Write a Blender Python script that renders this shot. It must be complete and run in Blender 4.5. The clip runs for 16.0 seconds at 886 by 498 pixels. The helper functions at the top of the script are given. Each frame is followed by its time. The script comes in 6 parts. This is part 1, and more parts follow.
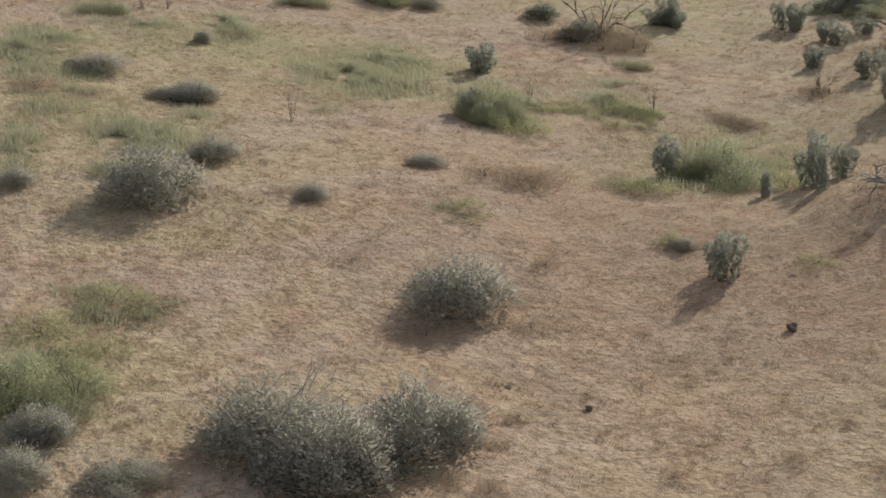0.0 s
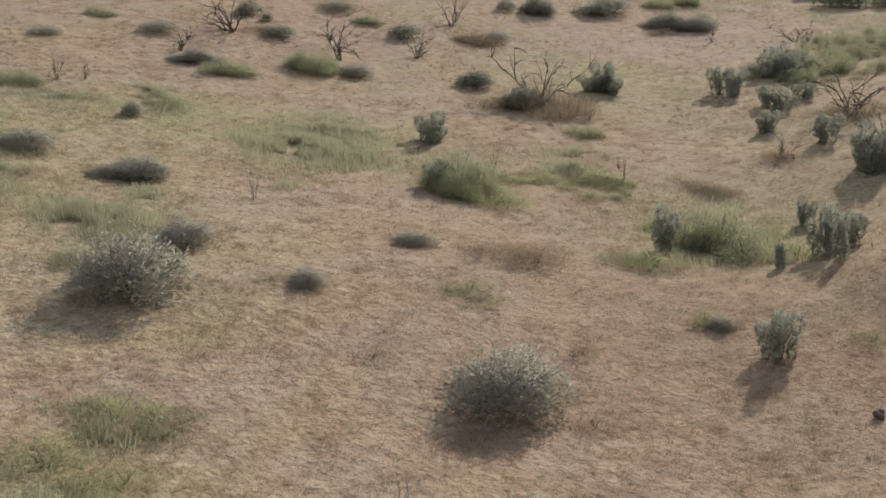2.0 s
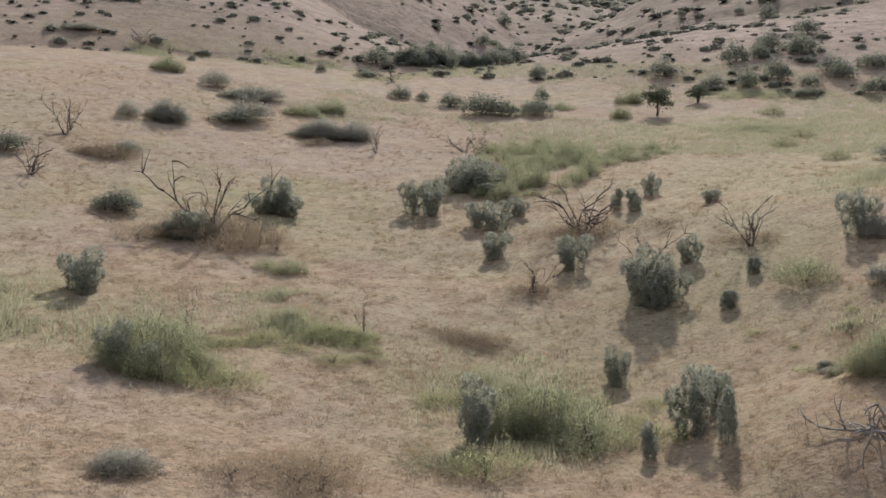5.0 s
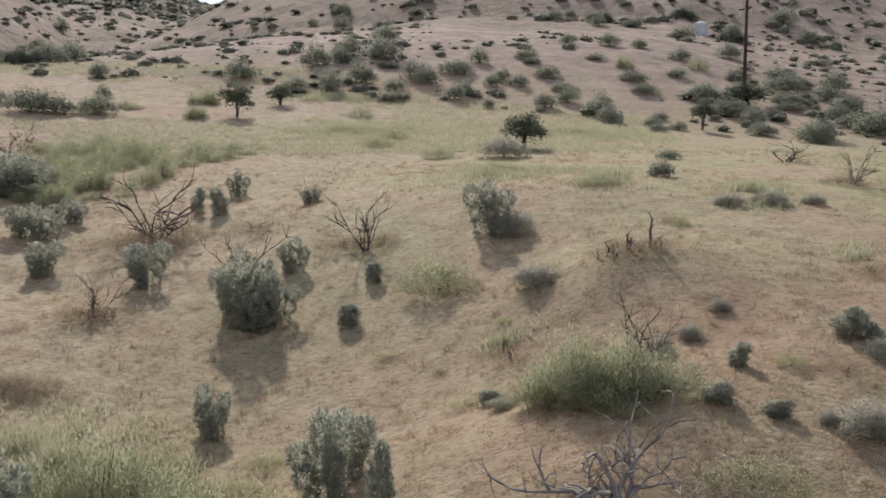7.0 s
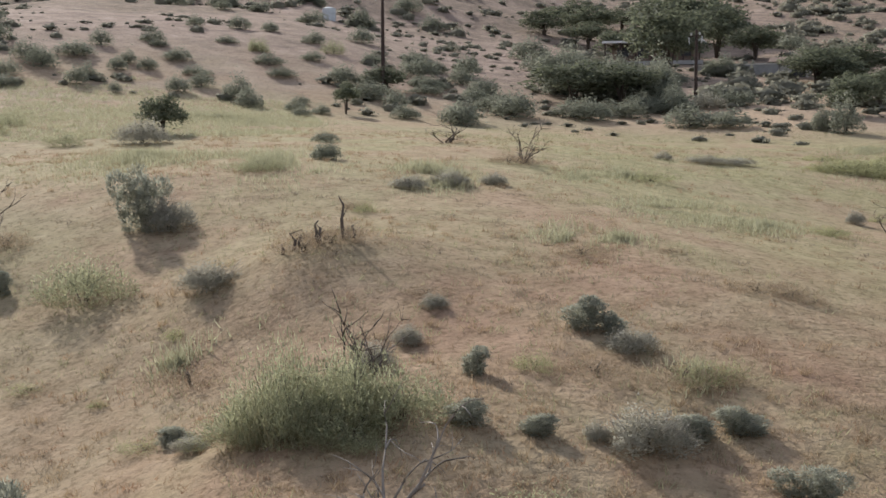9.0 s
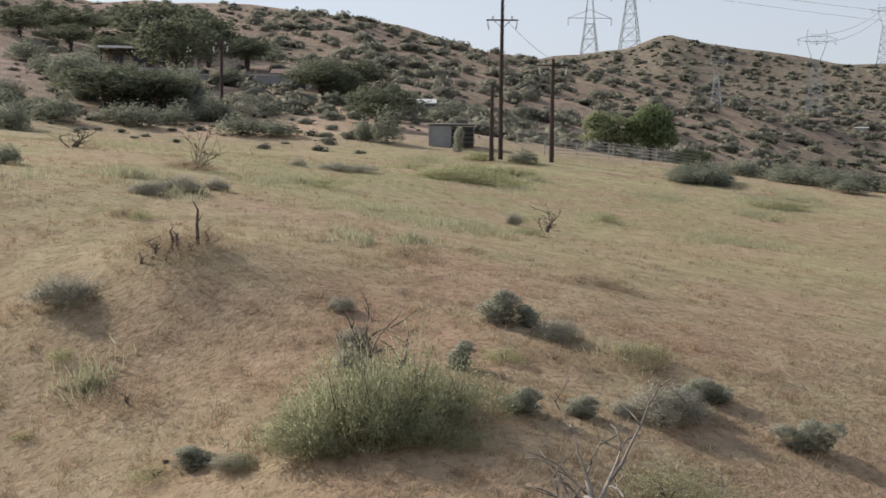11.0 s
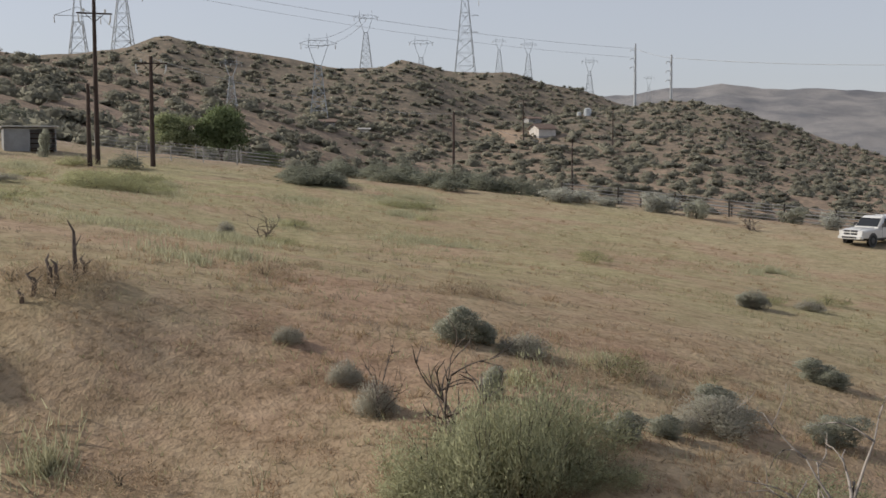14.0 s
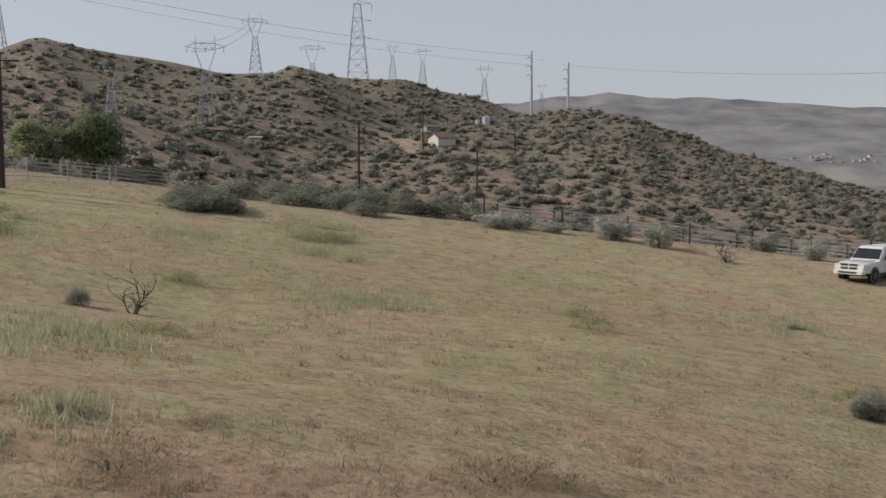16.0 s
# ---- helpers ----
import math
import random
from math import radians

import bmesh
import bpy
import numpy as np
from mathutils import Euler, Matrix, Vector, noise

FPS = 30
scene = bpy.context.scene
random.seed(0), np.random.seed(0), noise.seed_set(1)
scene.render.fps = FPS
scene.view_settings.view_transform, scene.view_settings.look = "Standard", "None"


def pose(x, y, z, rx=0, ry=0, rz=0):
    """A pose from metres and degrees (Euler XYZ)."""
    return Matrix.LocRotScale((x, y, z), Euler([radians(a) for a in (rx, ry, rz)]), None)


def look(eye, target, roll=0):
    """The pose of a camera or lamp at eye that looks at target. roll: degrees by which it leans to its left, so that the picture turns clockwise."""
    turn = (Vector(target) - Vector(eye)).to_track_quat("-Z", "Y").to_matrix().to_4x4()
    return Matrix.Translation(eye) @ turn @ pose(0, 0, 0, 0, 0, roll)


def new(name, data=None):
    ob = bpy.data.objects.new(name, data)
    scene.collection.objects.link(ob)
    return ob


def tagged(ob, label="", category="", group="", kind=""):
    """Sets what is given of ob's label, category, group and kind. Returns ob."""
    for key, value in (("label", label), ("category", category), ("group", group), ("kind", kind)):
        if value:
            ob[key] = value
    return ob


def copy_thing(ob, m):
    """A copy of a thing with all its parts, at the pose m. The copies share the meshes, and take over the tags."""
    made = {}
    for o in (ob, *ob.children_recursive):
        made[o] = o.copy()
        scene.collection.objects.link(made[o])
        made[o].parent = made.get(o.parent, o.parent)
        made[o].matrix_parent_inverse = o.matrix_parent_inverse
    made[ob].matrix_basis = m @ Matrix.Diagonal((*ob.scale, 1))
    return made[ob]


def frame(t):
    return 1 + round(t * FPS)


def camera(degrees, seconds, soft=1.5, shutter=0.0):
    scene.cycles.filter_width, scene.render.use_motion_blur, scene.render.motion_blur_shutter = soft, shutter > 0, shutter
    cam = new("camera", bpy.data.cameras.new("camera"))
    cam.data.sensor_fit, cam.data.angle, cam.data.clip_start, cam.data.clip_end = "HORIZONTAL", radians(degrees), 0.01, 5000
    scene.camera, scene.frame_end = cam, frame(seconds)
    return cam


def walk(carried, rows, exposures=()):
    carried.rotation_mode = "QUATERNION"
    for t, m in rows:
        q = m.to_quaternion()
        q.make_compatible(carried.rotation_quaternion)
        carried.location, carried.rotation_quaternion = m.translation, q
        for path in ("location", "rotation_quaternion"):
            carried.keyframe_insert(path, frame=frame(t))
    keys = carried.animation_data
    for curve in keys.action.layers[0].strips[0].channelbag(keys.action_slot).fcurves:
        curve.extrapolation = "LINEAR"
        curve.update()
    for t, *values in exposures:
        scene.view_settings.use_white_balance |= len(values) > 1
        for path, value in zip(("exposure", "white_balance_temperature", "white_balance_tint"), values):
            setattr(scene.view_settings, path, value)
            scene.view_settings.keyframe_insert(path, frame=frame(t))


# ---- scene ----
cam = camera(40.07, 16.0, soft=1.55, shutter=0.12)
PATH = [
    (0, look((-0.01, 0.01, 6.78), (11.341, 15.666, 1.685), -0.23)),
    (0.5, look((-2.35, -0.20, 6.61), (9.724, 15.107, 2.152), -0.34)),
    (1, look((-3.43, 0.75, 6.41), (8.891, 15.995, 2.443), -0.35)),
    (1.5, look((-3.07, 3.17, 6.37), (9.541, 18.169, 2.392), -0.30)),
    (2, look((-1.47, 6.70, 6.32), (11.900, 21.028, 2.331), -0.30)),
    (2.5, look((1.17, 11.01, 6.28), (15.348, 24.532, 2.267), -0.18)),
    (3, look((4.10, 15.35, 6.20), (19.009, 28.069, 2.185), -0.09)),
    (3.2, look((5.38, 17.07, 6.17), (20.593, 29.424, 2.146), -0.01)),
    (5.3, look((7.25, 21.30, 5.62), (25.423, 29.417, 3.706), -0.16)),
    (5.5, look((7.77, 21.60, 5.54), (26.211, 29.127, 3.688), -0.19)),
    (6, look((10.33, 22.80, 4.97), (29.356, 28.709, 3.191), 0.22)),
    (6.5, look((14.36, 24.45, 4.31), (33.886, 28.442, 2.581), 0.68)),
    (7, look((16.61, 24.75, 4.06), (36.402, 26.991, 2.294), 0.68)),
    (7.5, look((19.57, 24.50, 3.72), (39.471, 25.498, 1.943), 0.25)),
    (8, look((21.90, 23.97, 3.42), (41.821, 23.957, 1.679), -0.17)),
    (8.5, look((21.81, 24.62, 3.56), (41.619, 22.556, 1.771), -0.29)),
    (8.7, look((21.84, 25.13, 3.64), (41.557, 22.350, 1.810), -0.33)),
    (10.8, look((24.88, 34.49, 3.59), (41.287, 23.188, 1.825), 0.75)),
    (11, look((25.54, 35.65, 3.52), (41.267, 23.408, 1.799), 0.57)),
    (11.5, look((27.17, 38.03, 3.44), (41.348, 24.021, 1.752), 0.36)),
    (12, look((28.59, 40.00, 3.34), (41.160, 24.536, 1.687), 0.04)),
    (12.5, look((29.94, 41.32, 3.30), (41.567, 25.128, 1.666), -0.11)),
    (13, look((31.36, 41.66, 3.35), (42.270, 24.978, 1.707), -0.13)),
    (13.5, look((32.95, 41.09, 3.39), (42.971, 23.868, 1.737), -0.17)),
    (14, look((34.71, 39.69, 3.48), (43.997, 22.051, 1.824), -0.14)),
    (14.5, look((36.63, 37.58, 3.57), (45.181, 19.574, 1.930), -0.03)),
    (15, look((38.66, 34.69, 3.69), (46.676, 16.441, 2.070), -0.08)),
    (15.5, look((40.92, 31.23, 3.89), (48.718, 12.885, 2.297), -0.01)),
    (16, look((43.08, 27.48, 4.07), (50.729, 9.067, 2.531), -0.08)),
]

walk(cam, PATH, exposures=[(0.0, 0.33, 6380, 10), (3.0, 0.31, 6360, 10), (5.5, 0.37, 6120, 11), (8.5, 0.47, 6150, 11), (11.0, 0.39, 6350, 10), (13.0, 0.24, 6430, 11), (16.0, 0.04, 6370, 11)])

# ---- daylight: low morning sun ahead of the first view, thin haze ----
SUN_AZ, SUN_EL = 72.0, 33.0
world = bpy.data.worlds.new("sky")
scene.world = world
world.use_nodes = True
wn, wl = world.node_tree.nodes, world.node_tree.links
sky = wn.new("ShaderNodeTexSky")
sky.sky_type = "NISHITA"
sky.sun_disc = False
sky.sun_elevation, sky.sun_rotation = radians(SUN_EL), radians(SUN_AZ)
sky.air_density, sky.dust_density, sky.ozone_density = 1.0, 0.35, 4.0
haze = wn.new("ShaderNodeHueSaturation")
haze.inputs["Saturation"].default_value = 0.44
wl.new(sky.outputs[0], haze.inputs["Color"])
tint = wn.new("ShaderNodeMix")
tint.data_type, tint.blend_type = "RGBA", "MULTIPLY"
tint.inputs["Factor"].default_value = 1.0
tint.inputs["B"].default_value = (1.02, 0.985, 1.0, 1)
wl.new(haze.outputs[0], tint.inputs["A"])
veil = wn.new("ShaderNodeMix")
veil.data_type = "RGBA"
veil.inputs["Factor"].default_value = 0.45
veil.inputs["B"].default_value = (4.45, 4.75, 5.25, 1)
wl.new(tint.outputs["Result"], veil.inputs["A"])
wl.new(veil.outputs["Result"], wn["Background"].inputs[0])
wn["Background"].inputs[1].default_value = 0.098
sun = new("sun", bpy.data.lights.new("sun", "SUN"))
sun.data.energy, sun.data.angle, sun.data.color = 3.6, radians(2.5), (1.0, 0.925, 0.80)
sd = Vector((math.sin(radians(SUN_AZ)) * math.cos(radians(SUN_EL)), math.cos(radians(SUN_AZ)) * math.cos(radians(SUN_EL)), math.sin(radians(SUN_EL))))
sun.matrix_world = Matrix.Translation((60, 40, 80)) @ sd.to_track_quat("Z", "Y").to_matrix().to_4x4()


# ---- materials ----
def nodes_of(name):
    m = bpy.data.materials.new(name)
    m.use_nodes = True
    t = m.node_tree
    return m, t, t.nodes["Principled BSDF"]


def add(t, kind, **props):
    n = t.nodes.new(kind)
    for k, v in props.items():
        if k == "blend_type":
            n.blend_type = v
        elif k == "data_type":
            n.data_type = v
        elif k == "operation":
            n.operation = v
    return n


def noise_tex(t, scale, detail=4.0, rough=0.6, coord=None):
    n = t.nodes.new("ShaderNodeTexNoise")
    n.inputs["Scale"].default_value, n.inputs["Detail"].default_value, n.inputs["Roughness"].default_value = scale, detail, rough
    if coord is not None:
        t.links.new(coord, n.inputs["Vector"])
    return n.outputs["Fac"]


def ramp(t, fac, stops):
    n = t.nodes.new("ShaderNodeValToRGB")
    e = n.color_ramp.elements
    while len(e) < len(stops):
        e.new(0.5)
    for el, (p, c) in zip(e, stops):
        el.position = p
        el.color = (*c, 1) if len(c) == 3 else c
    t.links.new(fac, n.inputs[0])
    return n.outputs[0]


def mix(t, fac, a, b):
    n = t.nodes.new("ShaderNodeMix")
    n.data_type = "RGBA"
    for sock, v in ((n.inputs["Factor"], fac), (n.inputs["A"], a), (n.inputs["B"], b)):
        if isinstance(v, tuple):
            sock.default_value = (*v, 1)
        elif isinstance(v, (int, float)):
            sock.default_value = v
        else:
            t.links.new(v, sock)
    return n.outputs["Result"]


def bump(t, bsdf, height, strength, distance):
    n = t.nodes.new("ShaderNodeBump")
    n.inputs["Strength"].default_value, n.inputs["Distance"].default_value = strength, distance
    t.links.new(height, n.inputs["Height"])
    t.links.new(n.outputs[0], bsdf.inputs["Normal"])


def plain(name, colour, rough=0.8, metal=0.0, vary=0.25, scale=6.0):
    """A painted, wooden or metal surface with grain and wear at two scales."""
    m, t, b = nodes_of(name)
    co = t.nodes.new("ShaderNodeTexCoord").outputs["Object"]
    f1, f2 = noise_tex(t, scale, 6, 0.65, co), noise_tex(t, scale * 0.15, 3, 0.5, co)
    dark = tuple(c * (1 - vary) for c in colour)
    lite = tuple(min(1, c * (1 + vary * 0.6)) for c in colour)
    c1 = ramp(t, f1, [(0.3, dark), (0.7, lite)])
    c2 = mix(t, ramp(t, f2, [(0.35, (0, 0, 0)), (0.7, (0.5, 0.5, 0.5))]), c1, tuple(c * 0.8 for c in colour))
    t.links.new(c2, b.inputs["Base Color"])
    b.inputs["Roughness"].default_value, b.inputs["Metallic"].default_value = rough, metal
    bump(t, b, f1, 0.15, 0.02)
    return m


def foliage(name, dark, lite, glow=0.25):
    """Leaves: every leaf its own tone, each plant a little lighter or darker, some light let through."""
    m, t, b = nodes_of(name)
    g = t.nodes.new("ShaderNodeNewGeometry")
    o = t.nodes.new("ShaderNodeObjectInfo")
    c = ramp(t, g.outputs["Random Per Island"], [(0.0, dark), (0.55, tuple((p + q) / 2 for p, q in zip(dark, lite))), (1.0, lite)])
    c = mix(t, ramp(t, o.outputs["Random"], [(0.0, (0, 0, 0)), (1.0, (0.45, 0.45, 0.45))]), c, tuple((p * 0.5 + q * 0.5) * 0.8 for p, q in zip(dark, lite)))
    t.links.new(c, b.inputs["Base Color"])
    b.inputs["Roughness"].default_value = 0.75
    b.inputs["Specular IOR Level"].default_value = 0.2
    tr = t.nodes.new("ShaderNodeBsdfTranslucent")
    t.links.new(c, tr.inputs[0])
    ms = t.nodes.new("ShaderNodeMixShader")
    ms.inputs[0].default_value = glow
    t.links.new(b.outputs[0], ms.inputs[1])
    t.links.new(tr.outputs[0], ms.inputs[2])
    t.links.new(ms.outputs[0], t.nodes["Material Output"].inputs[0])
    return m


def ground_material():
    m, t, b = nodes_of("dry_meadow_soil_far_haze")
    pos = t.nodes.new("ShaderNodeNewGeometry").outputs["Position"]
    big, mid = noise_tex(t, 0.035, 4, 0.55, pos), noise_tex(t, 0.16, 5, 0.62, pos)
    patch, clump = noise_tex(t, 0.42, 5, 0.66, pos), noise_tex(t, 0.085, 4, 0.6, pos)
    small, fine = noise_tex(t, 1.2, 4, 0.62, pos), noise_tex(t, 5.0, 4, 0.7, pos)
    sep = t.nodes.new("ShaderNodeSeparateXYZ")
    t.links.new(pos, sep.inputs[0])

    def product(p, q):
        k = t.nodes.new("ShaderNodeMath")
        k.operation = "MULTIPLY"
        t.links.new(p, k.inputs[0])
        t.links.new(q, k.inputs[1])
        return k.outputs[0]

    def grey(v):
        return (v, v, v)

    def within(centre, outer, inner):
        k = t.nodes.new("ShaderNodeVectorMath")
        k.operation = "DISTANCE"
        t.links.new(pos, k.inputs[0])
        k.inputs[1].default_value = centre
        return ramp_range(t, k.outputs["Value"], outer, inner)

    # ochre earth under bleached straw, with worn pale ground between
    c = ramp(t, small, [(0.30, (0.270, 0.194, 0.130)), (0.46, (0.342, 0.252, 0.172)), (0.60, (0.385, 0.293, 0.204)), (0.74, (0.432, 0.337, 0.242))])
    worn = ramp(t, small, [(0.32, (0.307, 0.241, 0.190)), (0.65, (0.386, 0.311, 0.252))])
    c = mix(t, product(ramp(t, mid, [(0.44, grey(0.0)), (0.56, grey(0.9))]), ramp(t, patch, [(0.35, grey(0.3)), (0.6, grey(1.0))])), c, worn)
    # reddish dry weeds
    red = ramp(t, small, [(0.32, (0.228, 0.147, 0.100)), (0.66, (0.320, 0.212, 0.149))])
    c = mix(t, product(ramp(t, patch, [(0.47, grey(0.0)), (0.59, grey(0.8))]), ramp(t, big, [(0.38, grey(0.25)), (0.60, grey(1.0))])), c, red)
    # olive-yellow grass in drifts, thick in the hollow of the meadow
    greenish = ramp(t, small, [(0.32, (0.242, 0.221, 0.120)), (0.5, (0.307, 0.280, 0.155)), (0.68, (0.367, 0.334, 0.196))])
    c = mix(t, product(ramp(t, clump, [(0.50, grey(0.0)), (0.66, grey(0.5))]), ramp(t, patch, [(0.36, grey(0.2)), (0.58, grey(1.0))])), c, greenish)
    c = mix(t, product(within((72, -6, 1), 66, 22), ramp(t, mid, [(0.38, grey(0.1)), (0.56, grey(0.95))])), c, greenish)
    for centre, outer in (((17, 48, -4), 13), ((8, 29, -6), 6), ((36, 56, -1), 10), ((60, 58, 2), 11), ((30, 62, -1), 10), ((19, 61, -2), 9)):
        c = mix(t, product(within(centre, outer, 1.5), ramp(t, patch, [(0.38, grey(0.2)), (0.56, grey(0.9))])), c, greenish)
    # reddish bare mounds
    for centre, inner, outer, most in (((48, 17, -1), 8, 24, 0.52), ((60, -14, -1), 5, 22, 0.5), ((28, 24, -4), 4, 17, 0.5), ((35, 32, -3), 4, 16, 0.5), ((47.3, 20.6, -0.4), 1.2, 4.5, 0.85), ((43.2, 14.6, -1.4), 0.8, 4.0, 0.85), ((50, 16.5, -0.5), 0.8, 3.5, 0.7)):
        c = mix(t, product(within(centre, outer, inner), ramp(t, patch, [(0.36, grey(most)), (0.6, grey(most * 0.35))])), c, red)
    # barer, pinker earth on the hills
    e = t.nodes.new("ShaderNodeVectorMath")
    e.operation = "DISTANCE"
    t.links.new(pos, e.inputs[0])
    e.inputs[1].default_value = (32, 38, 0)
    far = ramp_range(t, e.outputs["Value"], 88, 118)
    hill_f, hill_b = noise_tex(t, 0.34, 7, 0.78, pos), noise_tex(t, 0.03, 4, 0.6, pos)
    bare = ramp(t, hill_f, [(0.38, (0.222, 0.168, 0.139)), (0.5, (0.315, 0.237, 0.194)), (0.62, (0.395, 0.308, 0.258))])
    scrubby = ramp(t, hill_f, [(0.36, (0.15, 0.125, 0.095)), (0.62, (0.29, 0.22, 0.165))])
    hill = mix(t, ramp(t, hill_b, [(0.42, (0, 0, 0)), (0.58, (0.8, 0.8, 0.8))]), bare, scrubby)
    south = ramp_range(t, sep.outputs["Y"], -50, -150)
    brushy = ramp(t, hill_f, [(0.36, (0.18, 0.145, 0.112)), (0.5, (0.27, 0.206, 0.155)), (0.66, (0.375, 0.28, 0.208))])
    hill = mix(t, south, hill, brushy)
    thick = ramp(t, hill_f, [(0.38, (0.132, 0.119, 0.094)), (0.5, (0.190, 0.161, 0.126)), (0.64, (0.27, 0.209, 0.157))])
    hill = mix(t, within((310, -360, 20), 250, 130), hill, thick)
    hill = mix(t, product(ramp_range(t, e.outputs["Value"], 270, 390), ramp_range(t, sep.outputs["Y"], -20, 60)), hill, thick)
    c = mix(t, far, c, hill)
    for centre, inner, outer, tone in (((141, -40, 8), 7, 14, (0.44, 0.33, 0.235)), ((128, -33, 5), 5, 11, (0.44, 0.33, 0.235)), ((118, -17, 3.5), 5, 14, (0.42, 0.315, 0.225)), ((170, -262, 3), 4, 16, (0.37, 0.275, 0.20)), ((185, -282, 4), 4, 17, (0.37, 0.275, 0.20)), ((215, -350, 8), 4, 20, (0.37, 0.275, 0.20))):
        dd = t.nodes.new("ShaderNodeVectorMath")
        dd.operation = "DISTANCE"
        t.links.new(pos, dd.inputs[0])
        dd.inputs[1].default_value = centre
        c = mix(t, ramp_range(t, dd.outputs["Value"], outer, inner), c, tone)
    # distant plain and mountains: aerial haze put into the colour, blue-grey with distance
    haze_amount = ramp_range(t, e.outputs["Value"], 900, 2200)
    haze_tone = ramp(t, noise_tex(t, 0.009, 6, 0.65, pos), [(0.36, (0.150, 0.152, 0.165)), (0.64, (0.275, 0.262, 0.258))])
    c = mix(t, haze_amount, c, haze_tone)
    speck = ramp(t, fine, [(0.36, (0.70, 0.68, 0.64)), (0.48, (1, 1, 1)), (0.66, (1.13, 1.12, 1.10))])
    mm = t.nodes.new("ShaderNodeMix")
    mm.data_type, mm.blend_type = "RGBA", "MULTIPLY"
    mm.inputs["Factor"].default_value = 1.0
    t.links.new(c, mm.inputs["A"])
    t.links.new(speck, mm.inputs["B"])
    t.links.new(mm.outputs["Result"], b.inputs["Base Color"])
    b.inputs["Roughness"].default_value = 0.95
    b.inputs["Specular IOR Level"].default_value = 0.1
    h = t.nodes.new("ShaderNodeMath")
    h.operation = "ADD"
    t.links.new(noise_tex(t, 6.5, 3, 0.65, pos), h.inputs[0])
    t.links.new(fine, h.inputs[1])
    lump = t.nodes.new("ShaderNodeMath")
    lump.operation = "MULTIPLY_ADD"
    t.links.new(noise_tex(t, 2.4, 3, 0.55, pos), lump.inputs[0])
    ease = t.nodes.new("ShaderNodeMapRange")
    ease.inputs["From Min"].default_value, ease.inputs["From Max"].default_value = 22, 38
    ease.inputs["To Min"].default_value, ease.inputs["To Max"].default_value = 3.0, 0.5
    t.links.new(sep.outputs["X"], ease.inputs["Value"])
    t.links.new(ease.outputs[0], lump.inputs[1])
    t.links.new(h.outputs[0], lump.inputs[2])
    rill = t.nodes.new("ShaderNodeMath")
    rill.operation = "MULTIPLY"
    t.links.new(noise_tex(t, 0.55, 5, 0.7, pos), rill.inputs[0])
    deep = t.nodes.new("ShaderNodeMath")
    deep.operation = "MULTIPLY_ADD"
    t.links.new(far, rill.inputs[1])
    t.links.new(rill.outputs[0], deep.inputs[0])
    deep.inputs[1].default_value = 16.0
    t.links.new(lump.outputs[0], deep.inputs[2])
    level = t.nodes.new("ShaderNodeMath")
    level.operation = "MULTIPLY"
    t.links.new(deep.outputs[0], level.inputs[0])
    calm = t.nodes.new("ShaderNodeMapRange")
    calm.inputs["From Min"].default_value, calm.inputs["From Max"].default_value = 40, 56
    calm.inputs["To Min"].default_value, calm.inputs["To Max"].default_value = 1.0, 0.5
    t.links.new(sep.outputs["X"], calm.inputs["Value"])
    t.links.new(calm.outputs[0], level.inputs[1])
    bump(t, b, level.outputs[0], 1.0, 0.055)
    return m


def ramp_range(t, value, a, b):
    n = t.nodes.new("ShaderNodeMapRange")
    n.inputs["From Min"].default_value, n.inputs["From Max"].default_value = a, b
    t.links.new(value, n.inputs["Value"])
    return n.outputs[0]


MAT_GROUND = ground_material()
LEAF = {
    "sage": foliage("sage_leaf", (0.335, 0.318, 0.26), (0.475, 0.453, 0.375), 0.6),
    "olive": foliage("olive_leaf", (0.29, 0.298, 0.24), (0.45, 0.455, 0.37), 0.6),
    "green": foliage("green_stalk", (0.30, 0.305, 0.185), (0.49, 0.497, 0.32), 0.6),
    "stalk": foliage("olive_brown_stalk", (0.21, 0.19, 0.115), (0.42, 0.38, 0.24), 0.5),
    "weed": foliage("weed_leaf", (0.30, 0.30, 0.158), (0.535, 0.53, 0.31), 0.58),
    "straw": foliage("straw_stalk", (0.32, 0.25, 0.172), (0.52, 0.415, 0.295), 0.45),
    "round": foliage("scrub_leaf", (0.215, 0.226, 0.174), (0.325, 0.334, 0.258), 0.6),
    "scrub": foliage("far_scrub_leaf", (0.27, 0.262, 0.208), (0.35, 0.34, 0.268), 0.6),
    "tree": foliage("tree_leaf", (0.10, 0.112, 0.076), (0.215, 0.232, 0.152), 0.55),
    "pale": foliage("pale_leaf", (0.36, 0.36, 0.31), (0.58, 0.58, 0.51), 0.4),
    "grass": foliage("dry_grass_blade", (0.30, 0.222, 0.14), (0.47, 0.365, 0.24), 0.5),
    "tallgrass": foliage("green_grass_blade", (0.265, 0.255, 0.148), (0.45, 0.425, 0.265), 0.5),
    "airy": foliage("airy_green_grass_blade", (0.34, 0.33, 0.212), (0.555, 0.535, 0.37), 0.5),
    "greyweed": foliage("grey_tan_weed_blade", (0.24, 0.196, 0.148), (0.43, 0.36, 0.275), 0.4),
    "russet": foliage("russet_dry_weed_blade", (0.26, 0.168, 0.108), (0.43, 0.285, 0.185), 0.5),
}
MAT_TWIG = plain("grey_dead_wood", (0.30, 0.265, 0.235), 0.9, 0, 0.5, 8)
MAT_BURNT = plain("burnt_dead_wood", (0.14, 0.11, 0.09), 0.9, 0, 0.5, 8)
MAT_STEM = plain("dark_stem", (0.09, 0.075, 0.055), 0.9, 0, 0.4, 8)
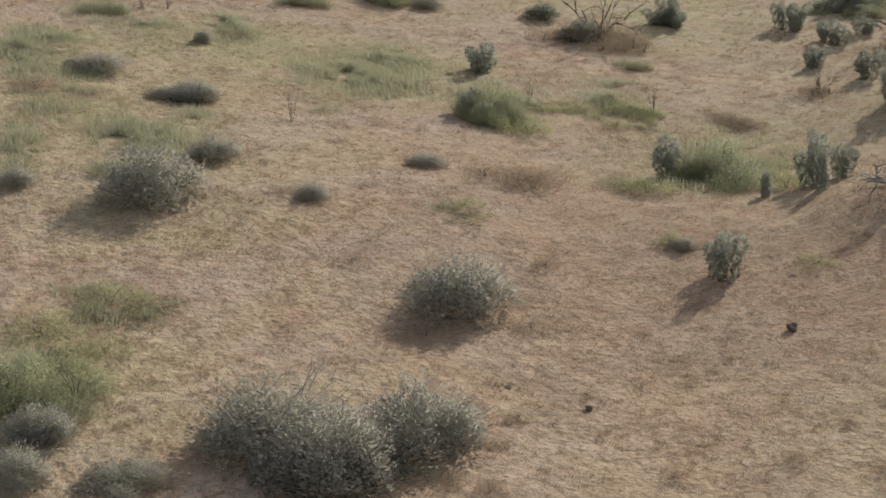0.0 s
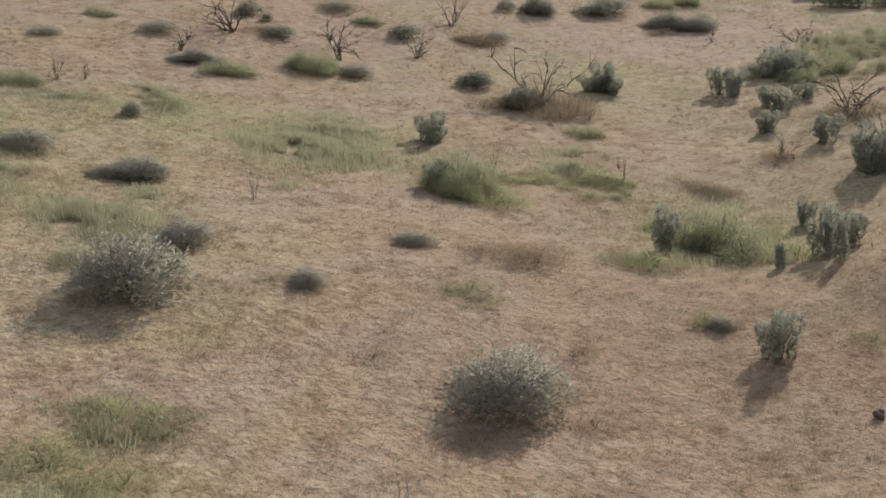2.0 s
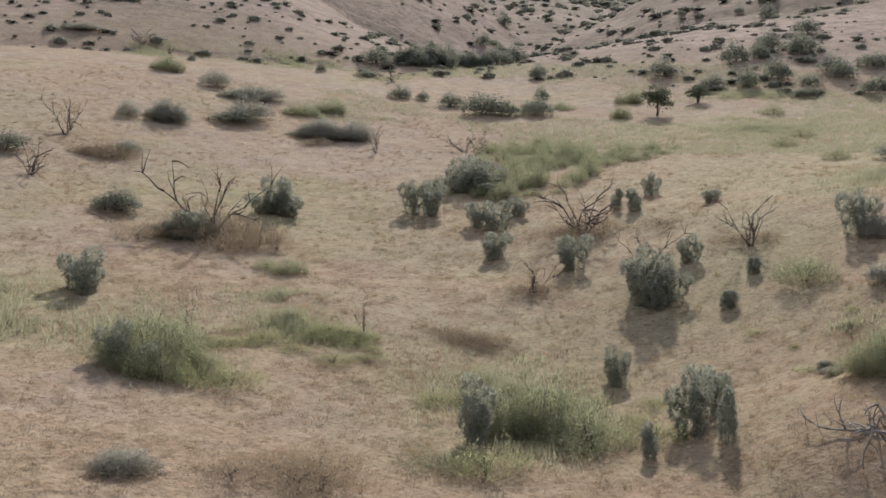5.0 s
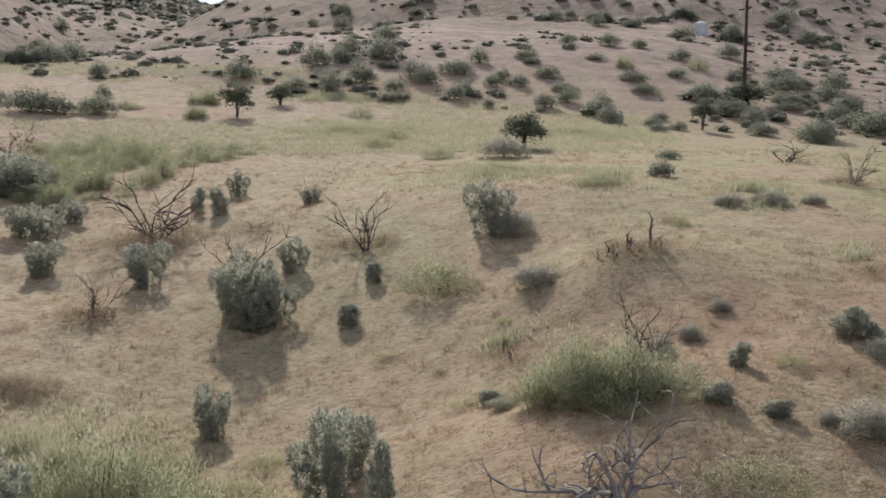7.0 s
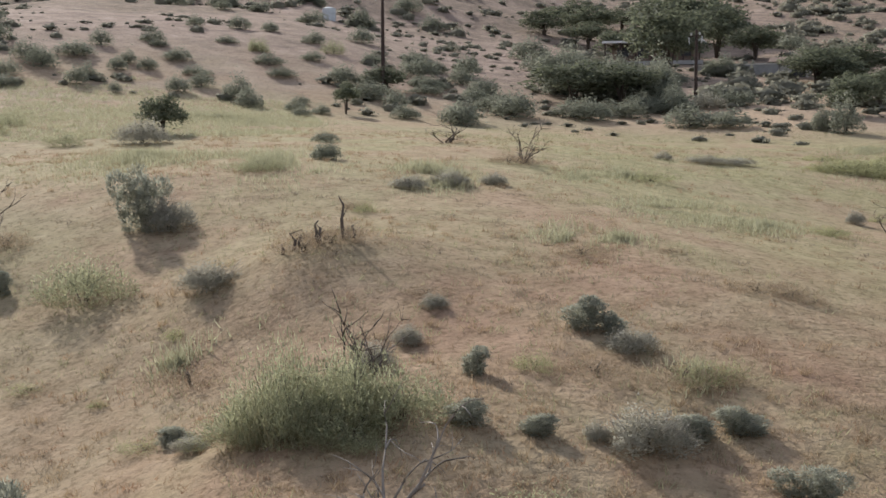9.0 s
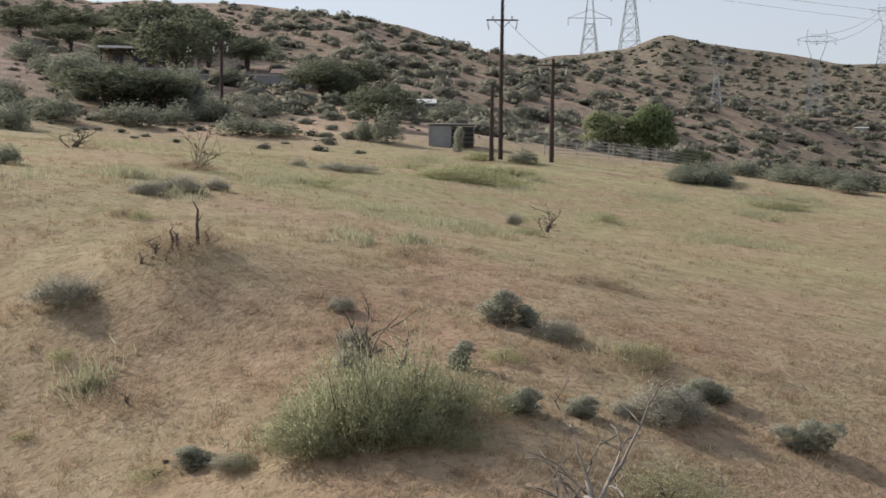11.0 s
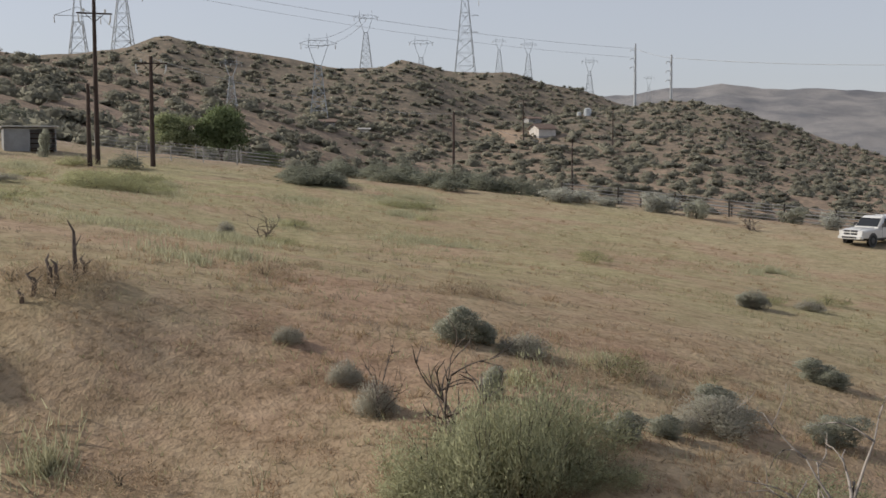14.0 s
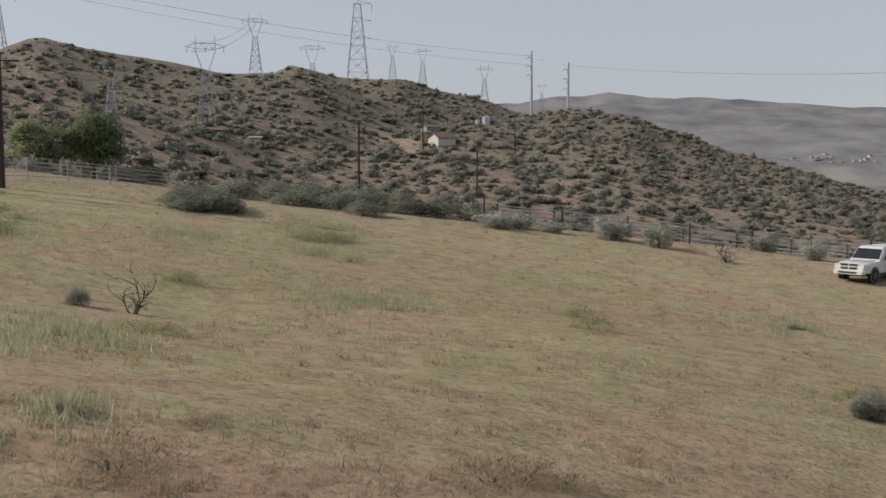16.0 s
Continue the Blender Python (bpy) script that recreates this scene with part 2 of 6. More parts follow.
MAT_BARK = plain("bark", (0.10, 0.075, 0.055), 0.95, 0, 0.5, 5)
MAT_ROCK = plain("weathered_stone", (0.13, 0.095, 0.07), 0.9, 0, 0.5, 4)


# ---- mesh helpers ----
def mesh_of(name, verts, faces, material=None, smooth_shade=False):
    me = bpy.data.meshes.new(name)
    me.from_pydata([tuple(v) for v in verts] if not isinstance(verts, np.ndarray) else verts.tolist(), [], faces if not isinstance(faces, np.ndarray) else faces.tolist())
    if material is not None:
        me.materials.append(material)
    if smooth_shade:
        me.polygons.foreach_set("use_smooth", [True] * len(me.polygons))
    me.update()
    return me


def soft_mesh(name, verts, faces, normals, material):
    """A mesh of leaves whose shading follows the rounded body that they cover."""
    me = mesh_of(name, verts, faces, material, True)
    me.normals_split_custom_set_from_vertices(normals.tolist())
    return me


def part_mesh(name, me, parent, label=""):
    ob = new(name, me)
    ob.parent = parent
    return tagged(ob, label) if label else ob


def tube(points, radii, sides=6):
    """A tapered tube along a polyline: verts and quads."""
    v, f = [], []
    pts = [Vector(p) for p in points]
    for i, p in enumerate(pts):
        d = (pts[min(i + 1, len(pts) - 1)] - pts[max(i - 1, 0)]).normalized()
        a = d.orthogonal().normalized()
        b = d.cross(a)
        for k in range(sides):
            w = 2 * math.pi * k / sides
            v.append(tuple(p + radii[i] * (math.cos(w) * a + math.sin(w) * b)))
        if i:
            for k in range(sides):
                f.append(((i - 1) * sides + k, (i - 1) * sides + (k + 1) % sides, i * sides + (k + 1) % sides, i * sides + k))
    f.append(tuple(range(sides))[::-1])
    f.append(tuple(range((len(pts) - 1) * sides, len(pts) * sides)))
    return v, f


def join(pieces):
    v, f = [], []
    for pv, pf in pieces:
        n = len(v)
        v.extend(pv)
        f.extend(tuple(i + n for i in q) for q in pf)
    return v, f


def box(cx, cy, cz, sx, sy, sz, rz=0.0):
    c, s = math.cos(rz), math.sin(rz)
    v = []
    for dz in (-0.5, 0.5):
        for dx, dy in ((-0.5, -0.5), (0.5, -0.5), (0.5, 0.5), (-0.5, 0.5)):
            x, y = dx * sx, dy * sy
            v.append((cx + c * x - s * y, cy + s * x + c * y, cz + dz * sz))
    return v, [(3, 2, 1, 0), (4, 5, 6, 7), (0, 1, 5, 4), (1, 2, 6, 5), (2, 3, 7, 6), (3, 0, 4, 7)]


# ---- land form: smooth meadow, and hills laid out by bearing and distance from a middle point ----
MID = (32.0, 38.0)
SWELL = [[0.4, 0.9, 0.7, -0.1, 1.3, 0.9, -1.1],
         [0.5, 0.9, 0, -2.1, -0.7, 3, 0.6],
         [1.1, 0.3, -1.4, 1.3, -3.7, -0.9, 2],
         [0.8, 0.3, -3, 4.1, -0.1, -3.5, 2.5],
         [-0.6, 2, -0.5, -0.6, 0.4, -1.9, 1.8],
         [-1.2, 0.9, 0.4, -2, -0.3, -1.1, -0.3],
         [-0.9, -1.1, -1.4, -0.1, 1.4, -0.1, -0.6]]
# small rises and hollows: x, y, height
HUMPS = [(24, 22, -0.9), (43, 32, -1.1), (50, 33, -0.7), (58, 42, -0.5), (51.5, 23, 0.6), (44, 18.5, 0.7), (65, 28, 0.8), (64, 0, -1.0), (19, 41, 0.5), (30, 27, 0.0)]


# steeper mounds and dips: x, y, height, half width
MOUNDS = [(51.4, 23.3, 0.95, 2.0), (40.6, 24.0, 1.0, 3.0), (37.2, 25.0, 0.4, 1.4)]


def smooth(a, b, v):
    s = np.clip((v - a) / (b - a), 0.0, 1.0)
    return s * s * (3 - 2 * s)


# bearing (degrees), crest height (m); foot and crest distance are given with each ridge
RIDGES = [
    # north-eastern hill
    (95, 260, 0.9, [(10, 30), (30, 48), (47, 52), (56, 46), (60, 31), (64, 20), (68, 8), (74, -6)]),
    # hill beyond the saddle
    (180, 600, 0.8, [(40, 40), (56, 72), (62, 84), (70, 80), (72, 74), (73.7, 68.2), (75.5, 76), (82, 84), (96, 60), (110, 20)]),
    # eastern hill
    (86, 300, 1.3, [(64, -4), (69.4, 19), (72.3, 28), (75.2, 37), (79, 47), (88, 58), (99, 56), (107, 43), (113, 36), (118.5, 36.3), (125, 35), (127.7, 31.7), (131, 26), (134.7, 20), (139, 13), (144, 5), (150, -8)]),
    # south-eastern hills
    (130, 420, 2.3, [(120, 10), (131, 31), (134.2, 33), (137.3, 36), (138.9, 40.6), (140.5, 38.6), (142.6, 36), (146.1, 32), (147.9, 29), (151, 23), (155, 12), (160, -6)]),
    (300, 560, 1.5, [(140, 10), (147.9, 35), (150, 43.6), (151.3, 41.2), (152.1, 38.6), (155, 38.2), (156.5, 33), (158.5, 29), (161, 20), (166, 2)]),
    (170, 500, 1.4, [(147, -8), (152, 3), (156.7, 14.5), (158.8, 19), (162.4, 21.8), (165, 19), (167.5, 12), (170, 4.5), (172.5, 0), (176.3, -10), (182, -24)]),
    # blue mountains across the plain
    (2000, 3000, 1.0, [(120, 90), (150, 112), (159, 117), (162.3, 139), (165.1, 158), (166.9, 144), (170.4, 135), (174.4, 116), (178, 104), (190, 80), (205, 40)]),
]


def land(x, y):
    """Height of the ground, without its small bumps."""
    x, y = np.asarray(x, float), np.asarray(y, float)
    dx, dy = x - MID[0], y - MID[1]
    r = np.hypot(dx, dy)
    az = np.degrees(np.arctan2(dx, dy)) % 360
    cx, cy = np.clip(x, -40, 170), np.clip(y, -100, 130)
    z = 0.97 + 5.09 * (cx - 50) / 50 + 3.14 * (cy - 20) / 50
    for i, row in enumerate(SWELL):
        for j, h in enumerate(row):
            z = z + h * np.exp(-((x + 15 - 26 * i) ** 2 + (y + 75 - 28 * j) ** 2) / 1458.0)
    for hx, hy, h in HUMPS:
        z = z + h * np.exp(-((x - hx) ** 2 + (y - hy) ** 2) / 98.0)
    for hx, hy, h, wide in MOUNDS:
        z = z + h * np.exp(-((x - hx) ** 2 + (y - hy) ** 2) / (2 * wide * wide))
    plain = np.interp(az, [0, 40, 60, 100, 130, 150, 170, 190, 330, 360], [3, 8, 8, 6, 2, -6, -16, -22, -4, 3])
    z = z + (plain - z) * smooth(85, 190, r)
    z = z + (-45 - z) * smooth(500, 1800, r) * smooth(90, 150, az) * smooth(330, 300, az)
    for foot, crest, power, table in RIDGES:
        t = np.asarray(table, float)
        top = np.interp(az, t[:, 0], t[:, 1], left=-60, right=-60)
        up = np.clip((r - foot) / (crest - foot), 0, 1)
        rise = up ** power
        rise = np.where(up > 0.9, rise * (1 - 0.02 * smooth(0.9, 1.0, up)) + 0.02 * smooth(0.9, 1.0, up), rise)
        hill = z + (top - z) * rise - 0.3 * np.clip(r - crest, 0, 400)
        z = np.where((r > foot) & (top > z - 2), np.maximum(z, hill), z)
    return z


# ---- the ground: one sheet out to the mountains ----
def fractal(x, y, scale, octaves, seed):
    """Cheap value noise on arrays."""
    out, amp, tot = 0.0, 1.0, 0.0
    for o in range(octaves):
        k = scale * 2 ** o
        u, w = x * k + 17.3 * seed + 5.1 * o, y * k - 9.7 * seed + 3.3 * o
        i, j = np.floor(u), np.floor(w)
        a, b = u - i, w - j
        a, b = a * a * (3 - 2 * a), b * b * (3 - 2 * b)

        def rnd(p, q):
            h = np.sin(p * 127.1 + q * 311.7 + seed * 74.7) * 43758.5453
            return h - np.floor(h)

        n = (rnd(i, j) * (1 - a) + rnd(i + 1, j) * a) * (1 - b) + (rnd(i, j + 1) * (1 - a) + rnd(i + 1, j + 1) * a) * b
        out, tot, amp = out + amp * (n - 0.5), tot + amp, amp * 0.5
    return out / tot


def height(x, y):
    x, y = np.asarray(x, float), np.asarray(y, float)
    r = np.hypot(x - MID[0], y - MID[1])
    z = land(x, y)
    z = z + 0.17 * fractal(x, y, 0.35, 3, 1)
    hills = smooth(85, 240, r)
    z = z + hills * (4.0 * fractal(x, y, 0.016, 4, 2) + 2.0 * fractal(x, y, 0.09, 2, 3)) * np.where(r > 1500, 2.5, 1.0)
    folds = np.abs(fractal(x, y, 0.007, 4, 6))
    return z + smooth(1700, 2500, r) * (8 - 44 * folds)


def build_ground():
    rings = [0.0]
    while rings[-1] < 4600:
        r = rings[-1]
        rings.append(r + (0.65 if r < 100 else 0.65 + (r - 100) * 0.019))
    n = 600
    ang = np.arange(n) * 2 * np.pi / n
    rr, aa = np.meshgrid(np.array(rings[1:]), ang, indexing="ij")
    x, y = MID[0] + rr * np.sin(aa), MID[1] + rr * np.cos(aa)
    v = np.stack([x, y, height(x, y)], -1).reshape(-1, 3)
    i, j = np.meshgrid(np.arange(len(rings) - 2), np.arange(n), indexing="ij")
    a, b = i * n + j, i * n + (j + 1) % n
    quads = np.stack([a, a + n, b + n, b], -1).reshape(-1, 4)
    me = bpy.data.meshes.new("ground")
    nv, nq = len(v) + 1, len(quads)
    me.vertices.add(nv)
    me.vertices.foreach_set("co", np.concatenate([v.ravel(), [MID[0], MID[1], float(height(*MID))]]))
    tris = np.stack([np.full(n, nv - 1), np.arange(n), (np.arange(n) + 1) % n], -1)
    me.loops.add(nq * 4 + n * 3)
    me.loops.foreach_set("vertex_index", np.concatenate([quads.ravel(), tris.ravel()]))
    me.polygons.add(nq + n)
    me.polygons.foreach_set("loop_start", np.concatenate([np.arange(nq) * 4, nq * 4 + np.arange(n) * 3]))
    me.polygons.foreach_set("use_smooth", np.ones(nq + n, bool))
    me.update(calc_edges=True)
    me.validate()
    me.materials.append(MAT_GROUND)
    return tagged(new("ground", me), "sunlit dry meadow of straw grass and pinkish soil rising to bare hills", "ground", kind="structure")


build_ground()


def blades(rng, base, direction, length, width):
    """One thin leaf a row: a triangle with its base across the direction."""
    side = np.cross(direction, rng.normal(size=direction.shape))
    side /= np.linalg.norm(side, axis=1, keepdims=True) + 1e-9
    a, b, c = base - side * width[:, None] / 2, base + side * width[:, None] / 2, base + direction * length[:, None]
    v = np.stack([a, b, c], 1).reshape(-1, 3)
    return v, np.arange(len(v)).reshape(-1, 3)


def unit(v):
    return v / (np.linalg.norm(v, axis=1, keepdims=True) + 1e-9)


# bodies, leaves, leaf length, leaf width, how upright the leaves stand, how hollow the body is
HABIT = {
    "sage": (22, 7400, 0.046, 0.0165, 0.3, 0.3),
    "olive": (12, 6500, 0.055, 0.019, 0.5, 0.45),
    "slim": (5, 4200, 0.075, 0.028, 0.5, 0.45),
    "round": (14, 3600, 0.048, 0.028, 0.2, 0.45),
    "pale": (15, 3600, 0.07, 0.02, 0.8, 0.3),
    "tree": (17, 4600, 0.05, 0.03, 0.1, 0.35),
    "green": (20, 3400, 0.042, 0.0125, 0.55, 0.0),
    "weed": (18, 2000, 0.075, 0.011, 0.9, 0.0),
    "straw": (30, 1300, 0.11, 0.011, 1.4, 0.0),
}


def leaf_cloud(kind, seed, lift=0.0, far=False):
    """Uneven bodies of small leaves, one metre wide and high; far-off plants have fewer, broader leaves."""
    bodies, count, length, width, upright, hollow = HABIT[kind]
    if far:
        count, length, width = int(count * 0.62), length * 1.05, max(width * 1.15, 0.018)
    rng = np.random.default_rng(seed)
    spread = {"sage": 0.36, "olive": 0.36, "slim": 0.0, "round": 0.30, "pale": 0.28, "tree": 0.30, "green": 0.44, "weed": 0.44, "straw": 0.52}[kind]
    ang = 2.4 * np.arange(bodies) + rng.uniform(0, 1.2, bodies)
    rad = spread * np.sqrt((np.arange(bodies) + rng.uniform(0, 1, bodies)) / bodies)
    out = rad / (spread + 1e-6)
    if kind in ("olive", "pale", "slim"):
        # round fuzzy lobes stacked on a few upright stems that spread a little to the top
        level = np.arange(bodies) % 3 if kind != "slim" else np.arange(bodies) * 0.6
        stem = np.arange(bodies) // 3
        ang = 2.4 * stem + rng.uniform(-0.35, 0.35, bodies)
        rad = (spread * np.sqrt((stem + 0.5) * 3 / bodies) if kind != "slim" else np.zeros(bodies)) * (0.72 + 0.2 * level)
        tall = rng.uniform(0.6, 1.0, bodies)[3 * stem // 3]
        wide = rng.uniform(0.11, 0.155, bodies) * (0.75 + 0.2 * level)
        mid, high = tall * (0.16 + 0.27 * level), tall * rng.uniform(0.17, 0.24, bodies)
        if kind == "slim":
            rad, wide = rng.uniform(0, 0.13, bodies), rng.uniform(0.26, 0.36, bodies) * np.array([1.0, 1.05, 1.1, 0.95, 0.7])
            mid, high = np.array([0.15, 0.34, 0.53, 0.7, 0.84]), rng.uniform(0.15, 0.2, bodies)
    elif kind == "tree":
        wide = rng.uniform(0.15, 0.24, bodies)
        mid = lift + (1 - lift) * np.clip(rng.uniform(0.2, 0.85, bodies) * (1.05 - 0.35 * out), 0.15, 0.8)
        high = wide * 0.85
    else:
        wide = rng.uniform(0.15, 0.25, bodies) * (1.1 - 0.3 * out)
        tall = rng.uniform(0.6, 1.0, bodies) * (1.08 - 0.55 * out)
        mid, high = tall * 0.22, tall * 0.76
    c = np.stack([rad * np.cos(ang), rad * np.sin(ang), mid], 1)
    size = np.stack([wide, wide, high], 1)
    pick = rng.choice(bodies, count, p=wide / wide.sum())
    d = unit(rng.normal(size=(count, 3)))
    if kind not in ("olive", "slim", "pale"):
        d[:, 2] = np.where(rng.uniform(size=count) < 0.78, np.abs(d[:, 2]), d[:, 2])
    fill = rng.uniform(hollow, 1.0, count) ** 0.6 if hollow else 1 - 0.9 * rng.uniform(size=count) ** 1.5
    swell = 1 + 0.2 * np.sin(6 * (d * rng.normal(size=(bodies, 3))[pick]).sum(1)) + 0.06 * rng.normal(size=count)
    base = c[pick] + d * size[pick] * (fill * swell)[:, None]
    base[:, 2] = np.where(base[:, 2] < 0.01, 0.01 + 0.5 * np.abs(base[:, 2]) * rng.uniform(size=count), base[:, 2])
    way = unit(d * 0.8 + np.array([0, 0, upright]) + 0.45 * rng.normal(size=(count, 3)))
    if kind in ("round", "tree"):
        way = unit(0.6 * d + unit(np.cross(d, rng.normal(size=(count, 3)))) + np.array([0, 0, 0.2]))
    v, f = blades(rng, base, way, length * rng.uniform(0.5, 1.3, count), width * rng.uniform(0.6, 1.4, count))
    # leaves face outwards, and shade with the body under them
    outward = unit(d + 0.5 * unit(base - np.array([0, 0, 0.2])))
    face = unit(np.cross(v[1::3] - v[0::3], v[2::3] - v[0::3]))
    back = (face * outward).sum(1) < 0
    v[0::3][back], v[1::3][back] = v[1::3][back].copy(), v[0::3][back].copy()
    face[back] *= -1
    normal = np.repeat(unit(outward + 0.6 * face), 3, 0)
    top = np.percentile(v[:, 2], 99.5)
    side = np.percentile(np.abs(v[:, :2]), 98.5)
    v[:, :2] *= 0.5 / side
    v[:, 2] *= 1.0 / top
    return v, f, normal


def feather_stalks(seed, count, width):
    """Thin stalks that rise in a loose fan from the ground, up to one metre wide and high."""
    rng = np.random.default_rng(seed + 500)
    ang, rad = rng.uniform(0, 2 * np.pi, count), 0.42 * np.sqrt(rng.uniform(0, 1, count))
    base = np.stack([rad * np.cos(ang), rad * np.sin(ang), np.full(count, -0.02)], 1)
    way = unit(np.stack([0.7 * base[:, 0], 0.7 * base[:, 1], np.ones(count)], 1) + 0.3 * rng.normal(size=(count, 3)))
    return blades(rng, base, way, rng.uniform(0.25, 1.0, count) * (1.1 - 1.1 * rad), width * rng.uniform(0.6, 1.4, count))


def dry_twigs(seed, count):
    """Pale bare twigs that stand out of a bush."""
    rng = np.random.default_rng(seed + 900)
    out = []
    for k in range(count):
        a, e = rng.uniform(0, 2 * np.pi), rng.uniform(0.1, 0.36)
        p = np.array([e * math.cos(a), e * math.sin(a), rng.uniform(0.25, 0.6)])
        q = p + np.array([0.16 * math.cos(a), 0.16 * math.sin(a), rng.uniform(0.16, 0.34)]) + 0.05 * rng.normal(size=3)
        r = q + np.array([0.1 * math.cos(a + 0.7), 0.1 * math.sin(a + 0.7), rng.uniform(0.04, 0.16)])
        out.append(tube([tuple(p), tuple(q), tuple(r)], [0.006, 0.004, 0.002], 3))
    return join(out)


def stems(seed, count, reach, top, radius):
    rng = np.random.default_rng(seed)
    out = []
    for k in range(count):
        a = rng.uniform(0, 2 * np.pi)
        e = reach * rng.uniform(0.3, 1)
        p1 = (0.35 * e * math.cos(a), 0.35 * e * math.sin(a), top * 0.45)
        p2 = (e * math.cos(a + 0.2), e * math.sin(a + 0.2), top * rng.uniform(0.65, 0.95))
        v, f = tube([(0.02 * math.cos(a), 0.02 * math.sin(a), -0.06), p1, p2], [radius, radius * 0.7, radius * 0.25], 4)
        out.append((v, [q for q in f if q != (3, 2, 1, 0)]))
    v, f = join(out)
    v.append((0, 0, -0.12))
    for k in range(count):
        for q in range(4):
            f.append((12 * k + q, 12 * k + (q + 1) % 4, len(v) - 1))
    return v, f


def bare_branches(seed, boughs=8, radius=0.022, sweep=0.0, forks=(3, 3, 2)):
    """A burnt or dead shrub: crooked tapering boughs that fork into a fan, one metre wide and high, a list of boughs."""
    rng = np.random.default_rng(seed)
    out = []

    def grow(v, f, p, d, length, r, level, joint):
        pts, rad = [p], [r]
        bend = 0.16 * rng.normal(size=3)
        for k in range(4):
            d = d + bend + 0.15 * rng.normal(size=3)
            d[2] += 0.05 - sweep * 0.3 * k
            d = d / np.linalg.norm(d)
            p = p + d * length / 4
            pts.append(p)
            rad.append(r * (1 - 0.17 * (k + 1)))
        sides, n = (5 if level == 0 else 3), len(v)
        tv, tf = tube([tuple(q) for q in pts], rad, sides)
        v.extend(tv)
        f.extend(tuple(i + n for i in q) for q in tf)
        if joint is not None:
            f.extend([(n, joint, joint + 1), (n + 1, joint, joint + 1)])
        if level < len(forks):
            for k in range(forks[level]):
                i = int(rng.integers(1, 5))
                w = d + 0.46 * rng.normal(size=3)
                w[2] = w[2] * 0.7 + 0.22 - sweep * 0.3
                grow(v, f, pts[i], w / np.linalg.norm(w), length * rng.uniform(0.45, 0.8), r * (0.55 if len(forks) > 2 else 0.68), level + 1, n + i * sides)

    for k in range(boughs):
        a = 2 * np.pi * (k + rng.uniform(-0.35, 0.35)) / boughs
        lean = rng.uniform(0.2, 0.75) + sweep
        d = np.array([math.cos(a) * lean, math.sin(a) * lean, rng.uniform(0.7, 1.0)])
        v, f = [], []
        grow(v, f, np.array([0.025 * math.cos(a), 0.025 * math.sin(a), -0.04]), d / np.linalg.norm(d), rng.uniform(0.35, 0.6), radius * rng.uniform(0.75, 1.25), 0, None)
        out.append((np.array(v), f))
    every = np.concatenate([v for v, f in out])
    wide, tall = 0.5 / np.percentile(np.abs(every[:, :2]), 98), 1.0 / np.percentile(every[:, 2], 99.6)
    for v, f in out:
        v[:, :2] *= wide
        v[:, 2] *= np.where(v[:, 2] > 0, tall, 1)
    return out


NAMES = {
    "sage": ("sagebrush", "dusty grey-green sagebrush mound on dry grass", "shrub"),
    "slim": ("desert_bush", "dark olive upright column-shaped bush on dry ground", "bush"),
    "olive": ("desert_bush", "dark olive upright desert bush on dry ground", "bush"),
    "green": ("green_brush", "soft yellow-green feathery brush amid dry grass", "bush"),
    "weed": ("weed_patch", "low yellow-green weeds spreading in dry grass", "weeds"),
    "straw": ("dry_tuft", "dry reddish-brown tuft of straw stalks", "grass tuft"),
    "round": ("scrub_bush", "dark dense rounded scrub bush on pale soil", "bush"),
    "pale": ("rabbitbrush", "pale silvery green rabbitbrush beside the fence", "bush"),
    "tree": ("juniper_tree", "small dark green juniper tree with bare trunk", "tree"),
    "dead": ("dead_shrub", "bare grey-brown dead shrub with crooked branches", "dead shrub"),
    "bleached": ("fallen_branches", "pale bleached dead brush with long sweeping branches", "dead brush"),
    "rock": ("field_stone", "small brown weathered stone in the grass", "stone"),
}
STOCK = {}


